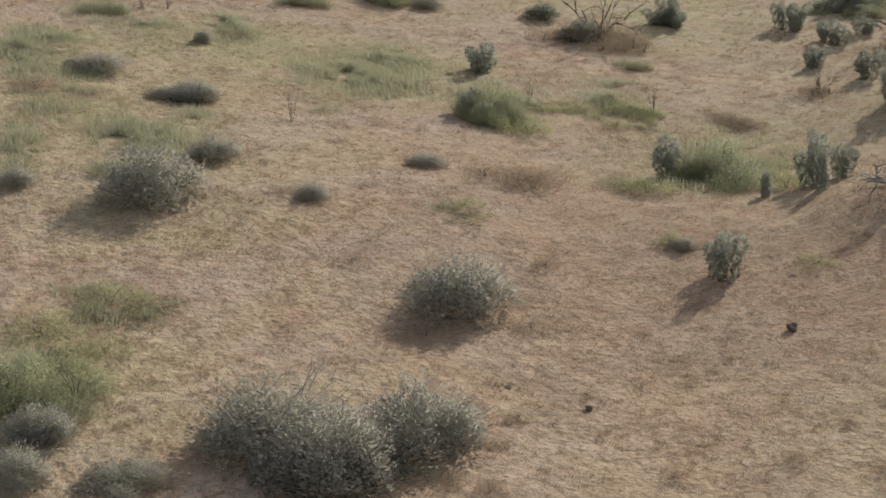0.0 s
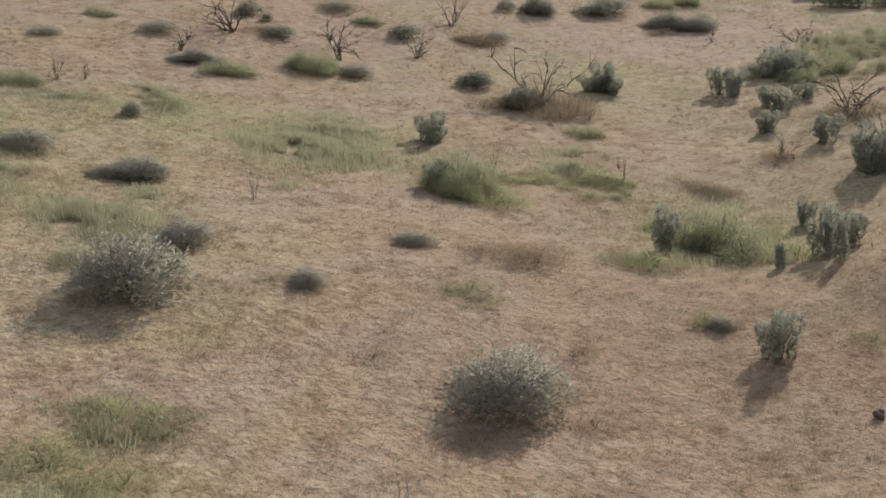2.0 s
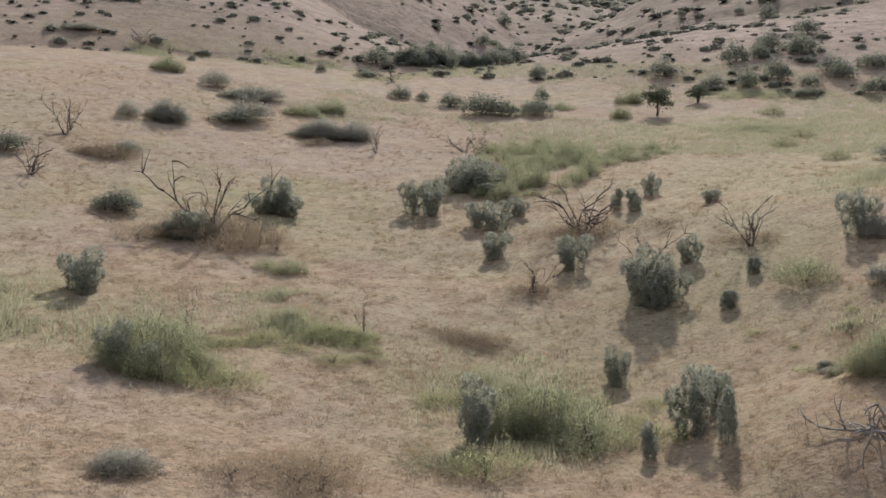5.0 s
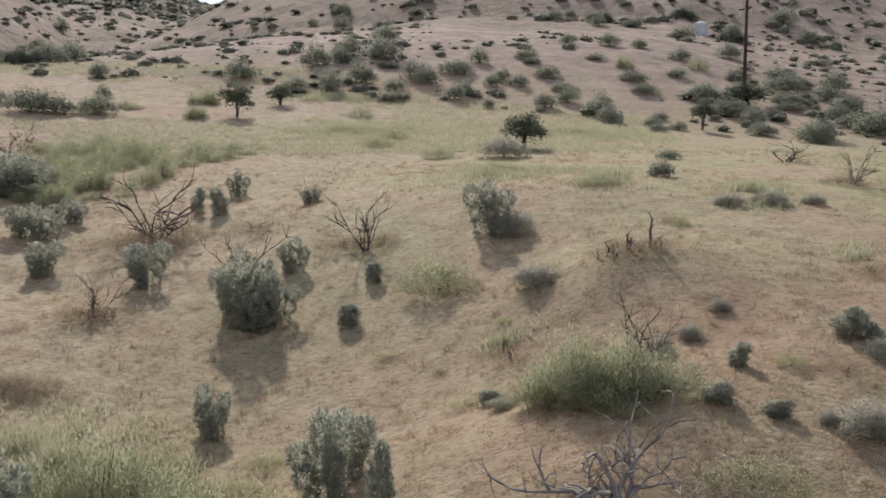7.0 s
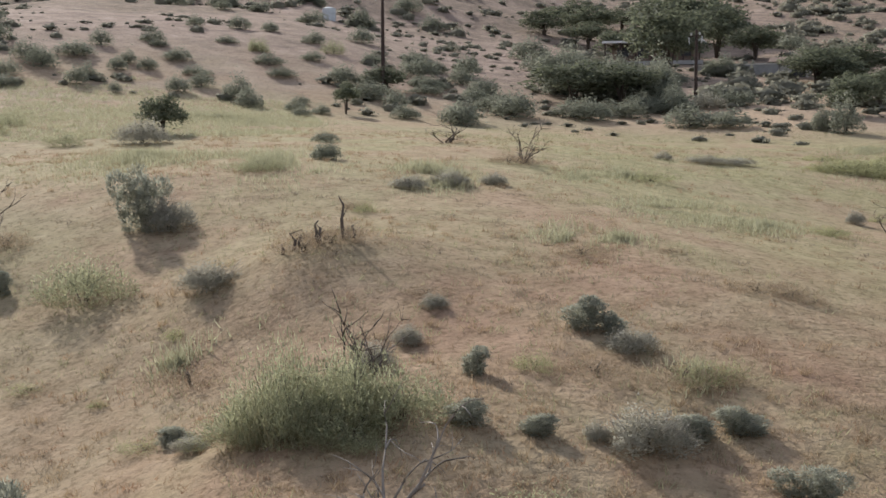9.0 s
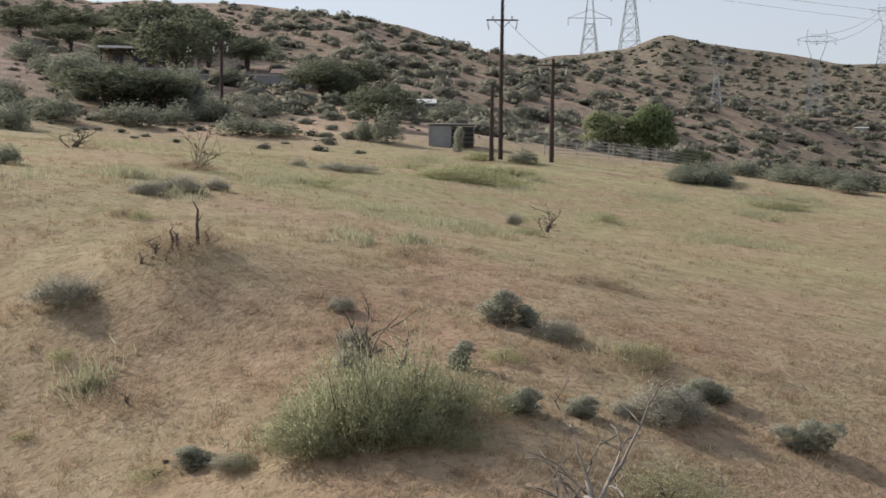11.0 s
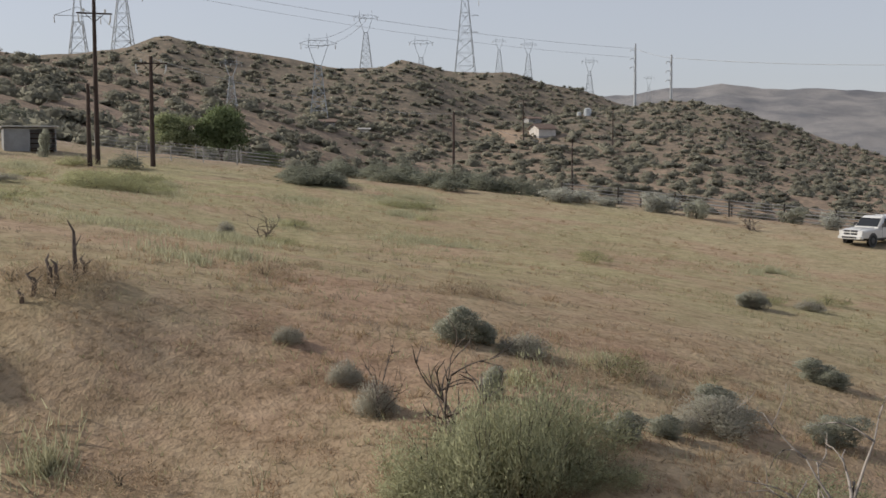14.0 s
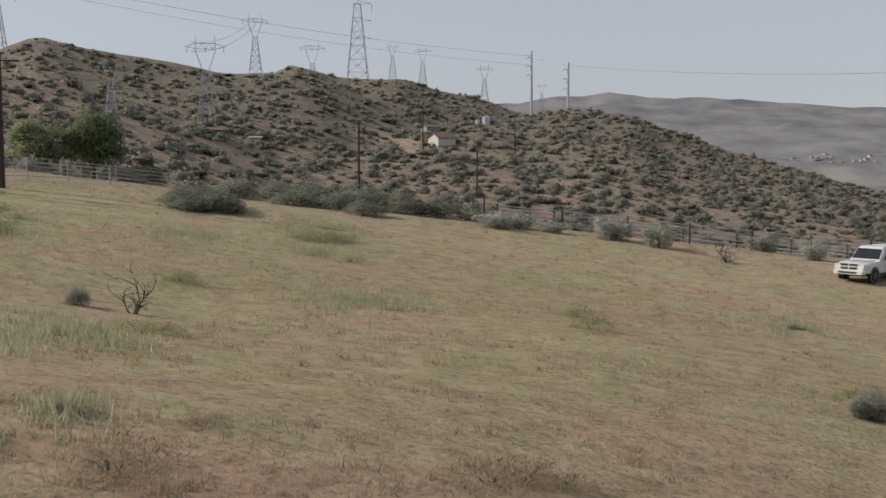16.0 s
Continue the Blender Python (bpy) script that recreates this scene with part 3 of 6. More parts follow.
def stock(kind, variant, far):
    """One plant of a kind and variant, built once; later ones are copies of it."""
    if (kind, variant, far) in STOCK:
        return STOCK[kind, variant, far]
    name, label, category = NAMES[kind]
    seed = sum(ord(c) for c in kind) * 10 + variant
    top = tagged(new(name), label, category, group=category + "s of the meadow")
    if kind in ("dead", "bleached"):
        wood = MAT_BURNT if kind == "dead" else MAT_TWIG
        for v, f in bare_branches(seed, 5 + variant % 3 if kind == "dead" else 9, 0.0145 if kind == "dead" else 0.02, 0.0 if kind == "dead" else 0.14, (3, 3) if kind == "dead" else (3, 2, 1)):
            part_mesh("branch", mesh_of("branch", v, f, wood, True), top)
        part_mesh("root", mesh_of("root", *tube([(0, 0, -0.08), (0.01, 0, 0.0), (0, 0.01, 0.05)], [0.05, 0.045, 0.02], 7), wood, True), top)
    elif kind == "rock":
        bm = bmesh.new()
        bmesh.ops.create_icosphere(bm, subdivisions=3, radius=0.5)
        for q in bm.verts:
            q.co *= 0.8 + 0.5 * noise.noise(q.co * 2 + Vector((seed, 0, 0)))
            q.co.z = q.co.z + 0.4
        me = bpy.data.meshes.new("stone")
        bm.to_mesh(me)
        bm.free()
        me.materials.append(MAT_ROCK)
        me.polygons.foreach_set("use_smooth", [True] * len(me.polygons))
        part_mesh("stone", me, top)
    else:
        lift = 0.12 if kind == "tree" else 0.0
        v, f, soft = leaf_cloud(kind, seed, lift, far)
        part_mesh("crown" if kind == "tree" else "foliage", soft_mesh("foliage", v, f, soft, LEAF["olive" if kind == "slim" else kind]), top)
        if kind == "green":
            part_mesh("dry_growth", mesh_of("dry_growth", *feather_stalks(seed, 110 if far else 190, 0.012 if far else 0.007), LEAF["stalk"]), top, "thin dry olive-brown stalks")["kind"] = "stuff"
        if kind == "sage" and not far:
            part_mesh("dry_wood", mesh_of("dry_wood", *dry_twigs(seed, 26), MAT_TWIG), top, "pale bare twigs")["kind"] = "stuff"
        if kind == "tree":
            sv, sf = join([tube([(0, 0, -0.05), (0.01, 0.01, 0.2), (-0.01, 0.02, 0.5)], [0.035, 0.028, 0.018], 7), stems(seed, 7, 0.28, 0.8, 0.014)])
            part_mesh("trunk", mesh_of("trunk", sv, sf, MAT_BARK, True), top)
        else:
            sv, sf = stems(seed, 5, 0.32, 0.8, 0.009)
            part_mesh("stem", mesh_of("stem", sv, sf, MAT_STEM, True), top)
    STOCK[kind, variant, far] = [top, False]
    return STOCK[kind, variant, far]


PLANTED = []


def plant(kind, rows):
    """Rows of x, y, width and height in metres. A wide thicket grows as several plants side by side."""
    todo = []
    for x, y, w, h in rows:
        if w < 2.2 or (kind == "sage" and w < 3.0) or (kind == "round" and w < 4.4) or kind in ("dead", "bleached", "tree", "rock", "pale"):
            todo.append((x, y, w, h))
            continue
        rng = np.random.default_rng(int(abs(x * 31 + y * 17)) + 3)
        n = int(min(18, math.ceil((w / (1.0 if kind == "green" else 1.5)) ** 1.5)))
        turn = math.atan2(y - 30, x - 15) + math.pi / 2
        for i in range(n):
            u = (i + 0.5) / n * 2 - 1 + rng.uniform(-0.25, 0.25)
            side, deep = u * w * 0.38, rng.uniform(-1, 1) * w * 0.24 * math.sqrt(max(0.1, 1 - u * u))
            size = rng.uniform(1.1, 1.8) * (0.68 if kind == "green" else 1.0) * (1.15 - 0.35 * abs(u)) * min(1.4, w / 3.2 + 0.3)
            todo.append((x + side * math.cos(turn) - deep * math.sin(turn), y + side * math.sin(turn) + deep * math.cos(turn), size, h * rng.uniform(0.5, 1.1) * (1.05 - 0.4 * abs(u))))
    for x, y, w, h in todo:
        k = len(PLANTED)
        if kind == "round" and x > 100 and y > -3:
            w, h = w * 0.78, h * 0.85
        src = stock("slim" if kind == "olive" and (w < 0.75 or h > 1.7 * w) else kind, k % 4, math.hypot(x - 30, y - 25) > 48)
        turn = (k * 2.399) % (2 * math.pi)
        m = Matrix.LocRotScale((x, y, float(height(x, y)) - 0.03), Euler((0, 0, turn)), (w * 0.98, w * 0.98, h * 1.06) if kind == "dead" else (w * 1.2, w * 1.2, h * 1.04) if kind in ("dead", "bleached", "tree", "rock") else (w * 1.2, w * 1.2, h * 1.1))
        if src[1]:
            s = src[0].scale
            copy_thing(src[0], m @ Matrix.Diagonal((1 / s.x, 1 / s.y, 1 / s.z, 1)))
        else:
            src[0].matrix_basis, src[1] = m, True
        PLANTED.append((x, y, w))


plant('sage', [(5.9, 28.5, 1.2, 0.8), (6.7, 24.9, 1.2, 0.8), (7.5, 26.6, 1, 0.8), (7.9, 26.4, 1.1, 0.7), (8.6, 23.7, 1.6, 0.4), (12, 23.5, 2.9, 1.6), (12.4, 42.5, 1, 0.7), (12.9, 21.8, 3.2, 1.7), (15.2, 22, 2.6, 1.5), (16.1, 39.4, 2.9, 1.8), (16.4, 22.3, 1.4, 0.8), (20.2, 43, 1.7, 0.9), (21, 57.5, 2.6, 0.7), (21.2, 28.6, 2.8, 1.5), (21.5, 37.8, 1.1, 0.6)])
plant('sage', [(23.1, 52.1, 3.1, 1), (25.4, 78.7, 1, 0.5), (25.5, 76.3, 1.5, 0.6), (28.2, 40.1, 1.4, 0.5), (28.6, 61.6, 0.9, 0.7), (30.5, 28, 0.8, 0.4), (32.6, 79.2, 1.8, 0.5), (38.6, 71.5, 3.2, 0.8), (40.1, 78.4, 2.3, 0.8), (40.2, 19.1, 1.2, 0.6), (40.5, 19.9, 0.4, 0.3), (43, 26.3, 0.7, 0.2), (44.4, 17.9, 0.9, 0.4)])
plant('sage', [(44.6, -1.9, 0.9, 0.6), (43.4, -5.6, 1.0, 0.4), (45.9, 22.1, 0.5, 0.4), (47.1, 66.8, 1.9, 0.7), (47.7, 21.2, 0.5, 0.3), (51.4, 26, 1.3, 0.6), (57.6, 81.8, 2.7, 0.7), (58, 27.1, 1.3, 0.9), (61.7, 19.4, 1, 0.4), (62.7, 17.8, 1.2, 0.5), (63.5, 16.1, 0.8, 0.4), (64, 71, 2, 0.8), (64.3, 1.7, 0.6, 0.5), (72, 77.7, 1.5, 1), (73.4, 75.2, 3, 1.4), (77.6, 4.3, 0.8, 0.4), (77.8, 2.1, 1.7, 0.4), (78.1, 0.3, 1.6, 0.4)])
plant('sage', [(80, 73.3, 2.8, 1.5), (80.1, 66.7, 5.6, 1.2), (81.7, 65.8, 3.1, 1.5), (82.4, 29, 2.2, 1.2), (86.5, 78.4, 3.9, 1.2), (88, 77.4, 2.6, 1.1), (88.6, 82.7, 2.3, 1.4), (102.5, 110.2, 3.4, 0.7), (125.2, -18.4, 2.5, 1.5)])
plant('straw', [(15.3, 19.4, 0.6, 0.4), (15.6, 29.4, 1, 0.2), (17.1, 54.5, 1.7, 0.5), (17.3, 55.1, 2, 0.5), (19.2, 27.4, 1.3, 0.4), (19.2, 53.1, 1.5, 0.4), (19.9, 32.6, 1.1, 0.3), (20.8, 38.7, 1.2, 0.3), (21.3, 33.7, 0.8, 0.2), (22.4, 26.4, 1.2, 0.3), (24.2, 38.4, 0.8, 0.2), (25.6, 29.6, 0.9, 0.4), (29.7, 38.1, 2, 0.5), (30.7, 28.1, 1.2, 0.3), (30.9, 36.9, 3.1, 0.7), (32, 37.1, 1.9, 0.5), (41.4, 14.7, 0.8, 0.2), (42.3, 34.3, 1.5, 0.6), (42.7, 16.8, 1.1, 0.3), (42.8, 17.5, 1.6, 0.4)])
plant('straw', [(43.3, 19, 1.3, 0.3), (46.5, 22.1, 0.6, 0.1), (46.6, 40, 2.2, 0.5), (46.7, 39.3, 2.4, 0.6), (46.9, 22.9, 0.6, 0.1), (46.9, 40.3, 2.6, 0.6), (47.1, 26.4, 1.5, 0.4), (47.5, 77.4, 2.4, 0.6), (47.6, 12.3, 0.7, 0.2), (48, 12.8, 0.7, 0.2), (48.1, 12.6, 1.2, 0.3), (48.3, 13.4, 1.4, 0.3), (48.4, 13.9, 0.5, 0.1), (48.5, 21.2, 1, 0.2), (51.6, 16.6, 1.4, 0.4), (52, 55.7, 7.6, 1.8), (52.2, 14, 0.7, 0.2), (53.5, 40.1, 2.4, 0.7)])
plant('straw', [(58.4, 21.6, 0.8, 0.3), (59.1, 32.3, 2.6, 0.6), (62, 70.7, 3.8, 0.9), (62.5, 41.4, 4.2, 1), (62.5, 71.8, 3.5, 0.8), (63.5, 37.6, 2.1, 0.5), (71.2, 13.1, 2.7, 0.6), (77.4, 66.3, 2.2, 0.8)])
plant('green', [(8.4, 28.4, 3.3, 1.2), (11.7, 24.5, 1.1, 0.7), (12.6, 32.2, 1.9, 0.3), (15.8, 42.7, 1.2, 0.7), (25.5, 68, 3.1, 0.9), (31.3, 63, 1.9, 0.8), (34.4, 34.8, 2.1, 0.4), (35.8, 45.4, 3.9, 2.1), (37.9, 21.6, 1.7, 0.6), (37.9, 32, 2, 1.1), (38.4, 33.7, 3.4, 2.3), (38.6, 83.6, 2.8, 0.8), (38.8, 68.6, 4.2, 1), (44.9, 68.4, 4.1, 1.8), (50.2, 50.4, 2.3, 0.9), (53.6, 29.1, 2.1, 1.2), (57.3, 77.8, 3, 0.8)])
plant('green', [(65.2, 24.1, 1.6, 0.6), (69.7, 49, 2.8, 1.2), (82.8, 32.6, 1.5, 0.8), (85.6, 72.4, 3, 1), (88.6, 71.9, 2.6, 1.4), (90.4, 37.2, 1.5, 0.8), (91.1, 89.8, 3.3, 1.4), (95.5, 36.9, 1.5, 0.8), (102.2, 52.5, 2.3, 1.2), (105, 58.5, 2.5, 0.8), (107.7, 41.4, 1.7, 1), (110.4, 54.5, 2.7, 1.4), (141.3, 20.8, 2.2, 1.6), (145.7, 13, 2.1, 1.7)])
plant('weed', [(6.2, 27.7, 2, 0.7), (9.5, 31.5, 2.1, 0.7), (10.6, 30, 1.5, 0.4), (11.8, 32.7, 2, 0.6), (26.1, 35, 2.5, 0.3), (30.5, 28.6, 0.9, 0.6), (32.1, 23.7, 1.5, 0.3), (34.3, 33.5, 1.8, 0.8), (35.9, 42.7, 1.9, 0.8), (37.3, 21.1, 1.1, 0.4), (39.1, 30.5, 1.6, 0.8), (42.8, 17, 1.3, 0.4), (42.9, 26.2, 0.7, 0.2), (43.5, -9.8, 1.7, 0.5), (43.5, 20.1, 0.7, 0.4), (43.6, 43.9, 3.2, 0.7), (43.7, 43.5, 2.4, 0.7), (44.1, 27.2, 0.9, 0.2), (44.8, -5.5, 1.1, 0.4), (45.2, -4.5, 0.9, 0.4)])
plant('weed', [(47.4, 28.3, 0.4, 0.2), (49.2, 29.9, 0.9, 0.2), (49.5, 26.8, 0.5, 0.3), (53.7, -10.6, 1.4, 0.5), (55, -13.4, 1.4, 0.5), (57.7, 21.4, 0.6, 0.4), (58.8, 5.7, 1.1, 0.3), (59.5, 5.6, 1.4, 0.3), (65.5, 0.1, 0.6, 0.4), (66.3, -5.8, 1.3, 0.5), (67.2, -20, 1, 0.4), (69, 8.2, 2.1, 0.5), (72.5, -26.5, 3, 0.7), (72.8, -28.1, 2.6, 0.5), (77.8, -6.1, 5.5, 0.9), (78.7, -8.5, 6.3, 0.8), (85, -14.7, 6.9, 0.7), (85.5, -8.3, 2, 0.5), (95.7, -22.2, 2.5, 0.8)])
plant('olive', [(29.6, 25.3, 1.1, 1.4), (35.5, 46.2, 2.3, 1.4), (37, 35, 1.1, 1.7), (37.4, 30.2, 0.4, 0.9), (38.3, 28.3, 0.5, 1.4), (38.6, 17.1, 0.9, 0.5), (39.5, 11.6, 0.6, 0.4), (39.5, 29.5, 1.1, 1.8), (40, 11.5, 0.7, 0.5), (40.5, 18.2, 0.6, 0.4), (40.6, 20.8, 0.5, 0.3), (40.7, 17.3, 0.7, 0.4), (40.9, 21.9, 0.6, 0.4), (41.3, 29.5, 1, 1.3), (41.3, 53.4, 1.9, 1.5), (43.5, 21.2, 0.4, 0.5), (43.8, 26.7, 0.6, 0.3)])
plant('olive', [(44.6, -1.9, 0.9, 0.5), (44.9, 33.6, 0.9, 1.2), (45.2, 18.0, 0.45, 0.45), (45.6, 18.4, 0.7, 0.65), (52.1, 31.6, 0.6, 0.6), (52.4, 57.1, 2.8, 1.3), (52.9, 34.8, 2.7, 2.2), (54.2, -54.5, 1.9, 1.2), (55.3, 31.4, 0.5, 0.6), (57.2, 34.5, 0.9, 1.1), (57.2, 39.7, 1.4, 1.4), (58, 44, 1.2, 1.1), (58.3, 27.8, 1.3, 1.7), (59.4, 57, 2.4, 1.9), (59.6, -47.3, 1.9, 1.3), (62.9, 46, 1.2, 1.1), (63.2, 47.1, 1.2, 1.2), (64.8, 51.1, 2.2, 1.9), (65.8, 46.3, 1.2, 1), (66.6, 40, 0.7, 1.1)])
plant('olive', [(67.4, 41.1, 0.5, 1), (67.8, 36.4, 0.8, 0.6), (71.1, 40.4, 0.8, 1.1), (71.1, 51.5, 4.8, 1.8)])
plant('dead', [(26.1, 47.5, 0.9, 1.5), (28.1, 68.5, 1.2, 1.6), (29.6, 68.3, 0.7, 1.2), (38.9, 73.8, 2.2, 1.9), (39.7, 47.2, 0.7, 1.7), (44, 42.8, 0.6, 1.7), (45.3, 77.8, 5.3, 2.6), (48.5, 70.1, 3.3, 3.3), (52.6, 56.1, 6.5, 3.9), (53.4, 40, 1.8, 1.4), (54.5, 69.2, 2.4, 2), (54.9, -44.1, 1.7, 1.4), (56.9, 36.3, 3.1, 1.9), (58.5, 32.2, 2.6, 2.1), (62.4, 41.2, 4.2, 2.8), (62.9, 1.1, 1.5, 1.3), (63.5, 75.2, 2.7, 2.7), (64.7, 76, 1.2, 1.9)])
plant('dead', [(67.1, 36.2, 0.6, 1.2), (68.3, 36.1, 0.5, 0.7), (70.9, 13.1, 2.9, 1.8), (78.7, 62, 1.5, 1.9), (81.1, 55.5, 1.5, 2.2), (81.7, 14.1, 2.8, 1.2), (82.9, 57.3, 4, 1.3), (97.5, 94.7, 1, 2.2), (103.7, 103.2, 2.8, 1.9), (108.8, 77.3, 2.1, 1.5)])
plant('rock', [(19.3, 23.7, 0.2, 0.1), (20.3, 21.6, 0.2, 0.2), (28, 21.3, 0.3, 0.3), (44.4, 26.9, 0.1, 0.1)])
plant('round', [(47.9, 75.9, 2, 0.8), (49.4, 81.7, 1.7, 1.1), (49.6, 79.7, 0.8, 0.7), (53.4, 62.5, 2.1, 1.1), (57.3, 73.8, 2.1, 1), (69.3, 21.4, 1, 0.7), (73.3, -51.1, 2.3, 0.8), (73.9, 76.2, 2.4, 1), (75.4, -49.8, 2.8, 1.3), (77.2, -48.1, 2.8, 1.4), (77.5, -42.3, 2.5, 1), (78, -52.1, 2, 0.8), (78.2, 73.6, 2.9, 0.9), (80, -50.6, 3.6, 1.3), (80.3, -44.3, 2.8, 1.3), (80.5, -48.7, 3.6, 1.6), (81.3, 20.2, 1.1, 0.5), (82, -49.2, 2.4, 1.2), (82.4, -32.9, 2.5, 1.1), (82.4, -31.5, 4.4, 1.1)])
plant('round', [(82.6, -42.3, 2.7, 1), (83.2, -45.6, 3.1, 1.4), (83.9, -31.7, 2.5, 1.1), (84.3, -33.7, 4.5, 1.2), (84.5, -47.5, 2.9, 1.7), (86.1, -46.8, 2.8, 1.4), (87.2, -42.4, 2.7, 1.2), (88, -48.6, 2.8, 1.2), (88.9, -44.9, 2.7, 1.1), (93.6, -24.8, 2.1, 1), (98.2, 63.2, 2.5, 1.7), (98.9, 61.7, 2.4, 1.5), (100.3, 67, 2.6, 1.4), (100.7, 72.1, 2.4, 1.3), (100.9, 59.4, 3.1, 1.6), (100.9, 94.8, 0.9, 0.8), (101.4, 70.2, 1.4, 1)])
plant('round', [(108.8, 85.3, 1.2, 1.2), (108.9, -20.8, 1.4, 1.8), (109.3, 62.3, 1.4, 1.2), (110.2, 80.9, 3.3, 0.8), (111.7, 19, 1.8, 0.8), (112, 7.1, 3.2, 1.9), (112.8, -15, 3.2, 1.4), (113.3, -11.8, 3.6, 1.8), (114.2, 17.3, 1.7, 0.9), (114.5, 6.4, 3.6, 2), (114.8, 10.8, 2.6, 1.2), (115.1, 19.2, 1.9, 1.1), (115.3, 22.6, 2.5, 1.8), (118.1, -5.3, 3, 1.7), (118.4, 40.8, 2.8, 1)])
plant('round', [(118.6, 32.6, 1.2, 1.1), (119, 23.4, 2.7, 2.3), (119.4, 1, 4.2, 2.3), (119.4, 18.4, 1.7, 0.8), (119.7, -9.2, 2.4, 1.7), (120, -4.4, 3, 1.5), (120.3, 27.9, 2.2, 1.5), (120.3, 67.2, 1.9, 1.7), (120.4, 10.6, 2.4, 1.9), (120.4, 49.7, 2.7, 1.4), (120.7, 35.7, 2, 1.6), (120.9, 46.5, 2.5, 2.2), (121.2, -7.8, 2.3, 1.4), (122.6, -11.3, 2.4, 1.7), (122.6, 1.2, 4.5, 1.8), (122.8, 41.1, 2.5, 1.4), (122.9, 34.9, 1.6, 1.6), (123, -14.2, 4.4, 2), (123.2, 26.1, 2.3, 1.6), (124, 55.3, 3, 2.1)])
plant('round', [(124.1, 12, 3.6, 1.8), (124.7, 44.6, 2.8, 2.5), (126.3, 38.9, 2.9, 2.1), (127.2, -20.4, 3.7, 1.6), (127.3, 33, 1.7, 1.3), (127.5, -23, 2.1, 1.3), (127.6, 2.4, 3.4, 1.5), (128.1, 26.5, 2.8, 0.9), (128.3, 30.5, 1.9, 1.2), (128.5, -15.2, 4.1, 2.1), (128.8, 40.4, 3.1, 1.9), (129.6, 6.5, 3.9, 0.9), (129.7, 14, 3, 2), (130, 11, 3.8, 2.3), (130.2, 32.2, 1.9, 1.4), (130.5, 19.2, 3.2, 0.9), (130.9, 1, 3.4, 1.8), (131.5, 50.1, 2.8, 2.4), (131.6, -15.2, 6.8, 4), (131.6, 36.7, 3.9, 1.5)])
plant('round', [(131.8, -42.2, 3.6, 2.7), (132.9, -11.4, 5.7, 3.4), (133.2, 5.6, 4.4, 1.2), (133.3, 48.1, 2.4, 1.8), (133.4, 28.2, 3, 1.3), (133.5, 13.4, 2, 0.7), (133.7, -48.4, 3.8, 2.3), (134.2, -43.2, 3.7, 2.5), (134.2, -7.2, 3, 2), (135, -7.8, 3.2, 2.7), (135.2, 20, 3.1, 1.3), (136.1, 44.4, 4.1, 2.4), (136.8, 1.7, 2.8, 1.8), (137.3, 35, 2.3, 1.9), (137.3, 48.3, 3.3, 2.4), (137.9, 5.7, 4.3, 2.2), (139.3, 30, 2.2, 0.7), (139.8, 15.6, 2.6, 1.1), (141.2, -59.6, 4.8, 2.1), (141.5, 30.6, 2.7, 1.4)])
plant('round', [(142.4, -10.9, 6.1, 3), (142.6, -16.4, 5.7, 2.9), (142.8, 9.4, 2.8, 1.4), (143, -0.2, 2.9, 2.4), (143.6, 4.3, 4.7, 2.8), (145.5, 23.6, 2.7, 0.8), (146, -9.7, 3.5, 2.9), (146.2, -12, 5.1, 3.4), (147.4, -23, 4.8, 2.7), (148.6, 46.2, 3.7, 2.3), (151.1, 14.5, 3, 1.5), (151.8, -53.6, 3.5, 2.1), (154, -10.4, 3, 2.1), (156.1, 26.7, 2.2, 1.5), (156.8, -20.3, 7, 2.5), (156.9, -33.8, 4.7, 2.4), (157.6, 21.9, 2.7, 1.7), (157.8, 18.6, 2.2, 1.3), (160.3, 8.2, 3.4, 2.2), (161.1, -17.1, 5.7, 2.6)])
plant('round', [(165.4, -49.1, 3.7, 3), (166.9, -13, 3.9, 2.6), (167.3, -3.2, 2.6, 0.9), (179.9, -62.8, 5, 3.4), (183.6, 11.7, 4.2, 2.1), (191.9, 4.2, 4.7, 3.1), (196.3, -62.7, 3.6, 2.2), (198.8, 17.6, 3.2, 1.9), (199, 22.8, 2.8, 2), (203.1, 61.9, 3.3, 2.6), (206.8, 29.4, 3.3, 2.2), (206.9, -8.8, 3.4, 2.2), (206.9, 22.3, 5, 2.5), (210.1, 9.8, 5.2, 2.6), (210.3, 68.2, 2, 1.3), (213.5, 27.1, 2, 1.4), (214.2, 52, 3.1, 1.5), (215.2, 79.1, 2.1, 1), (216.5, 64.5, 3.7, 2.4), (218.1, -6.8, 4.1, 2.7)])
plant('round', [(221.2, 119.4, 3.3, 2.9), (226.9, 119.1, 4.4, 1.6), (228.8, 80.3, 1.8, 1.2), (236.5, 86.4, 1.9, 1.2), (256.3, 130.6, 4.1, 3)])
plant('tree', [(88.9, 28.2, 2.2, 2), (104.7, 50.2, 2.2, 2.4), (112.2, 48.8, 1.6, 1.6), (115.3, 15.3, 1.6, 2.4), (118.9, -29.1, 4.2, 3.1), (125.8, -35.6, 4, 3.4), (128.8, 10.1, 3, 2), (129.1, -11.8, 6.1, 3.5), (129.6, -7.3, 6.4, 3.5), (129.8, -35, 2.9, 2.9), (146, -43, 4, 3.3), (147.6, -41, 6.6, 4), (150.8, -43, 5.4, 3.8), (153.9, -50.4, 6.4, 4.3), (156.4, -27, 7.2, 7.5), (176.9, -47.5, 5.5, 4.3), (179, -29.1, 5.1, 4.4), (181.9, -50, 4.8, 4.2), (184.6, -45.3, 7.2, 7.2), (203.4, -32.4, 5.9, 4.2)])
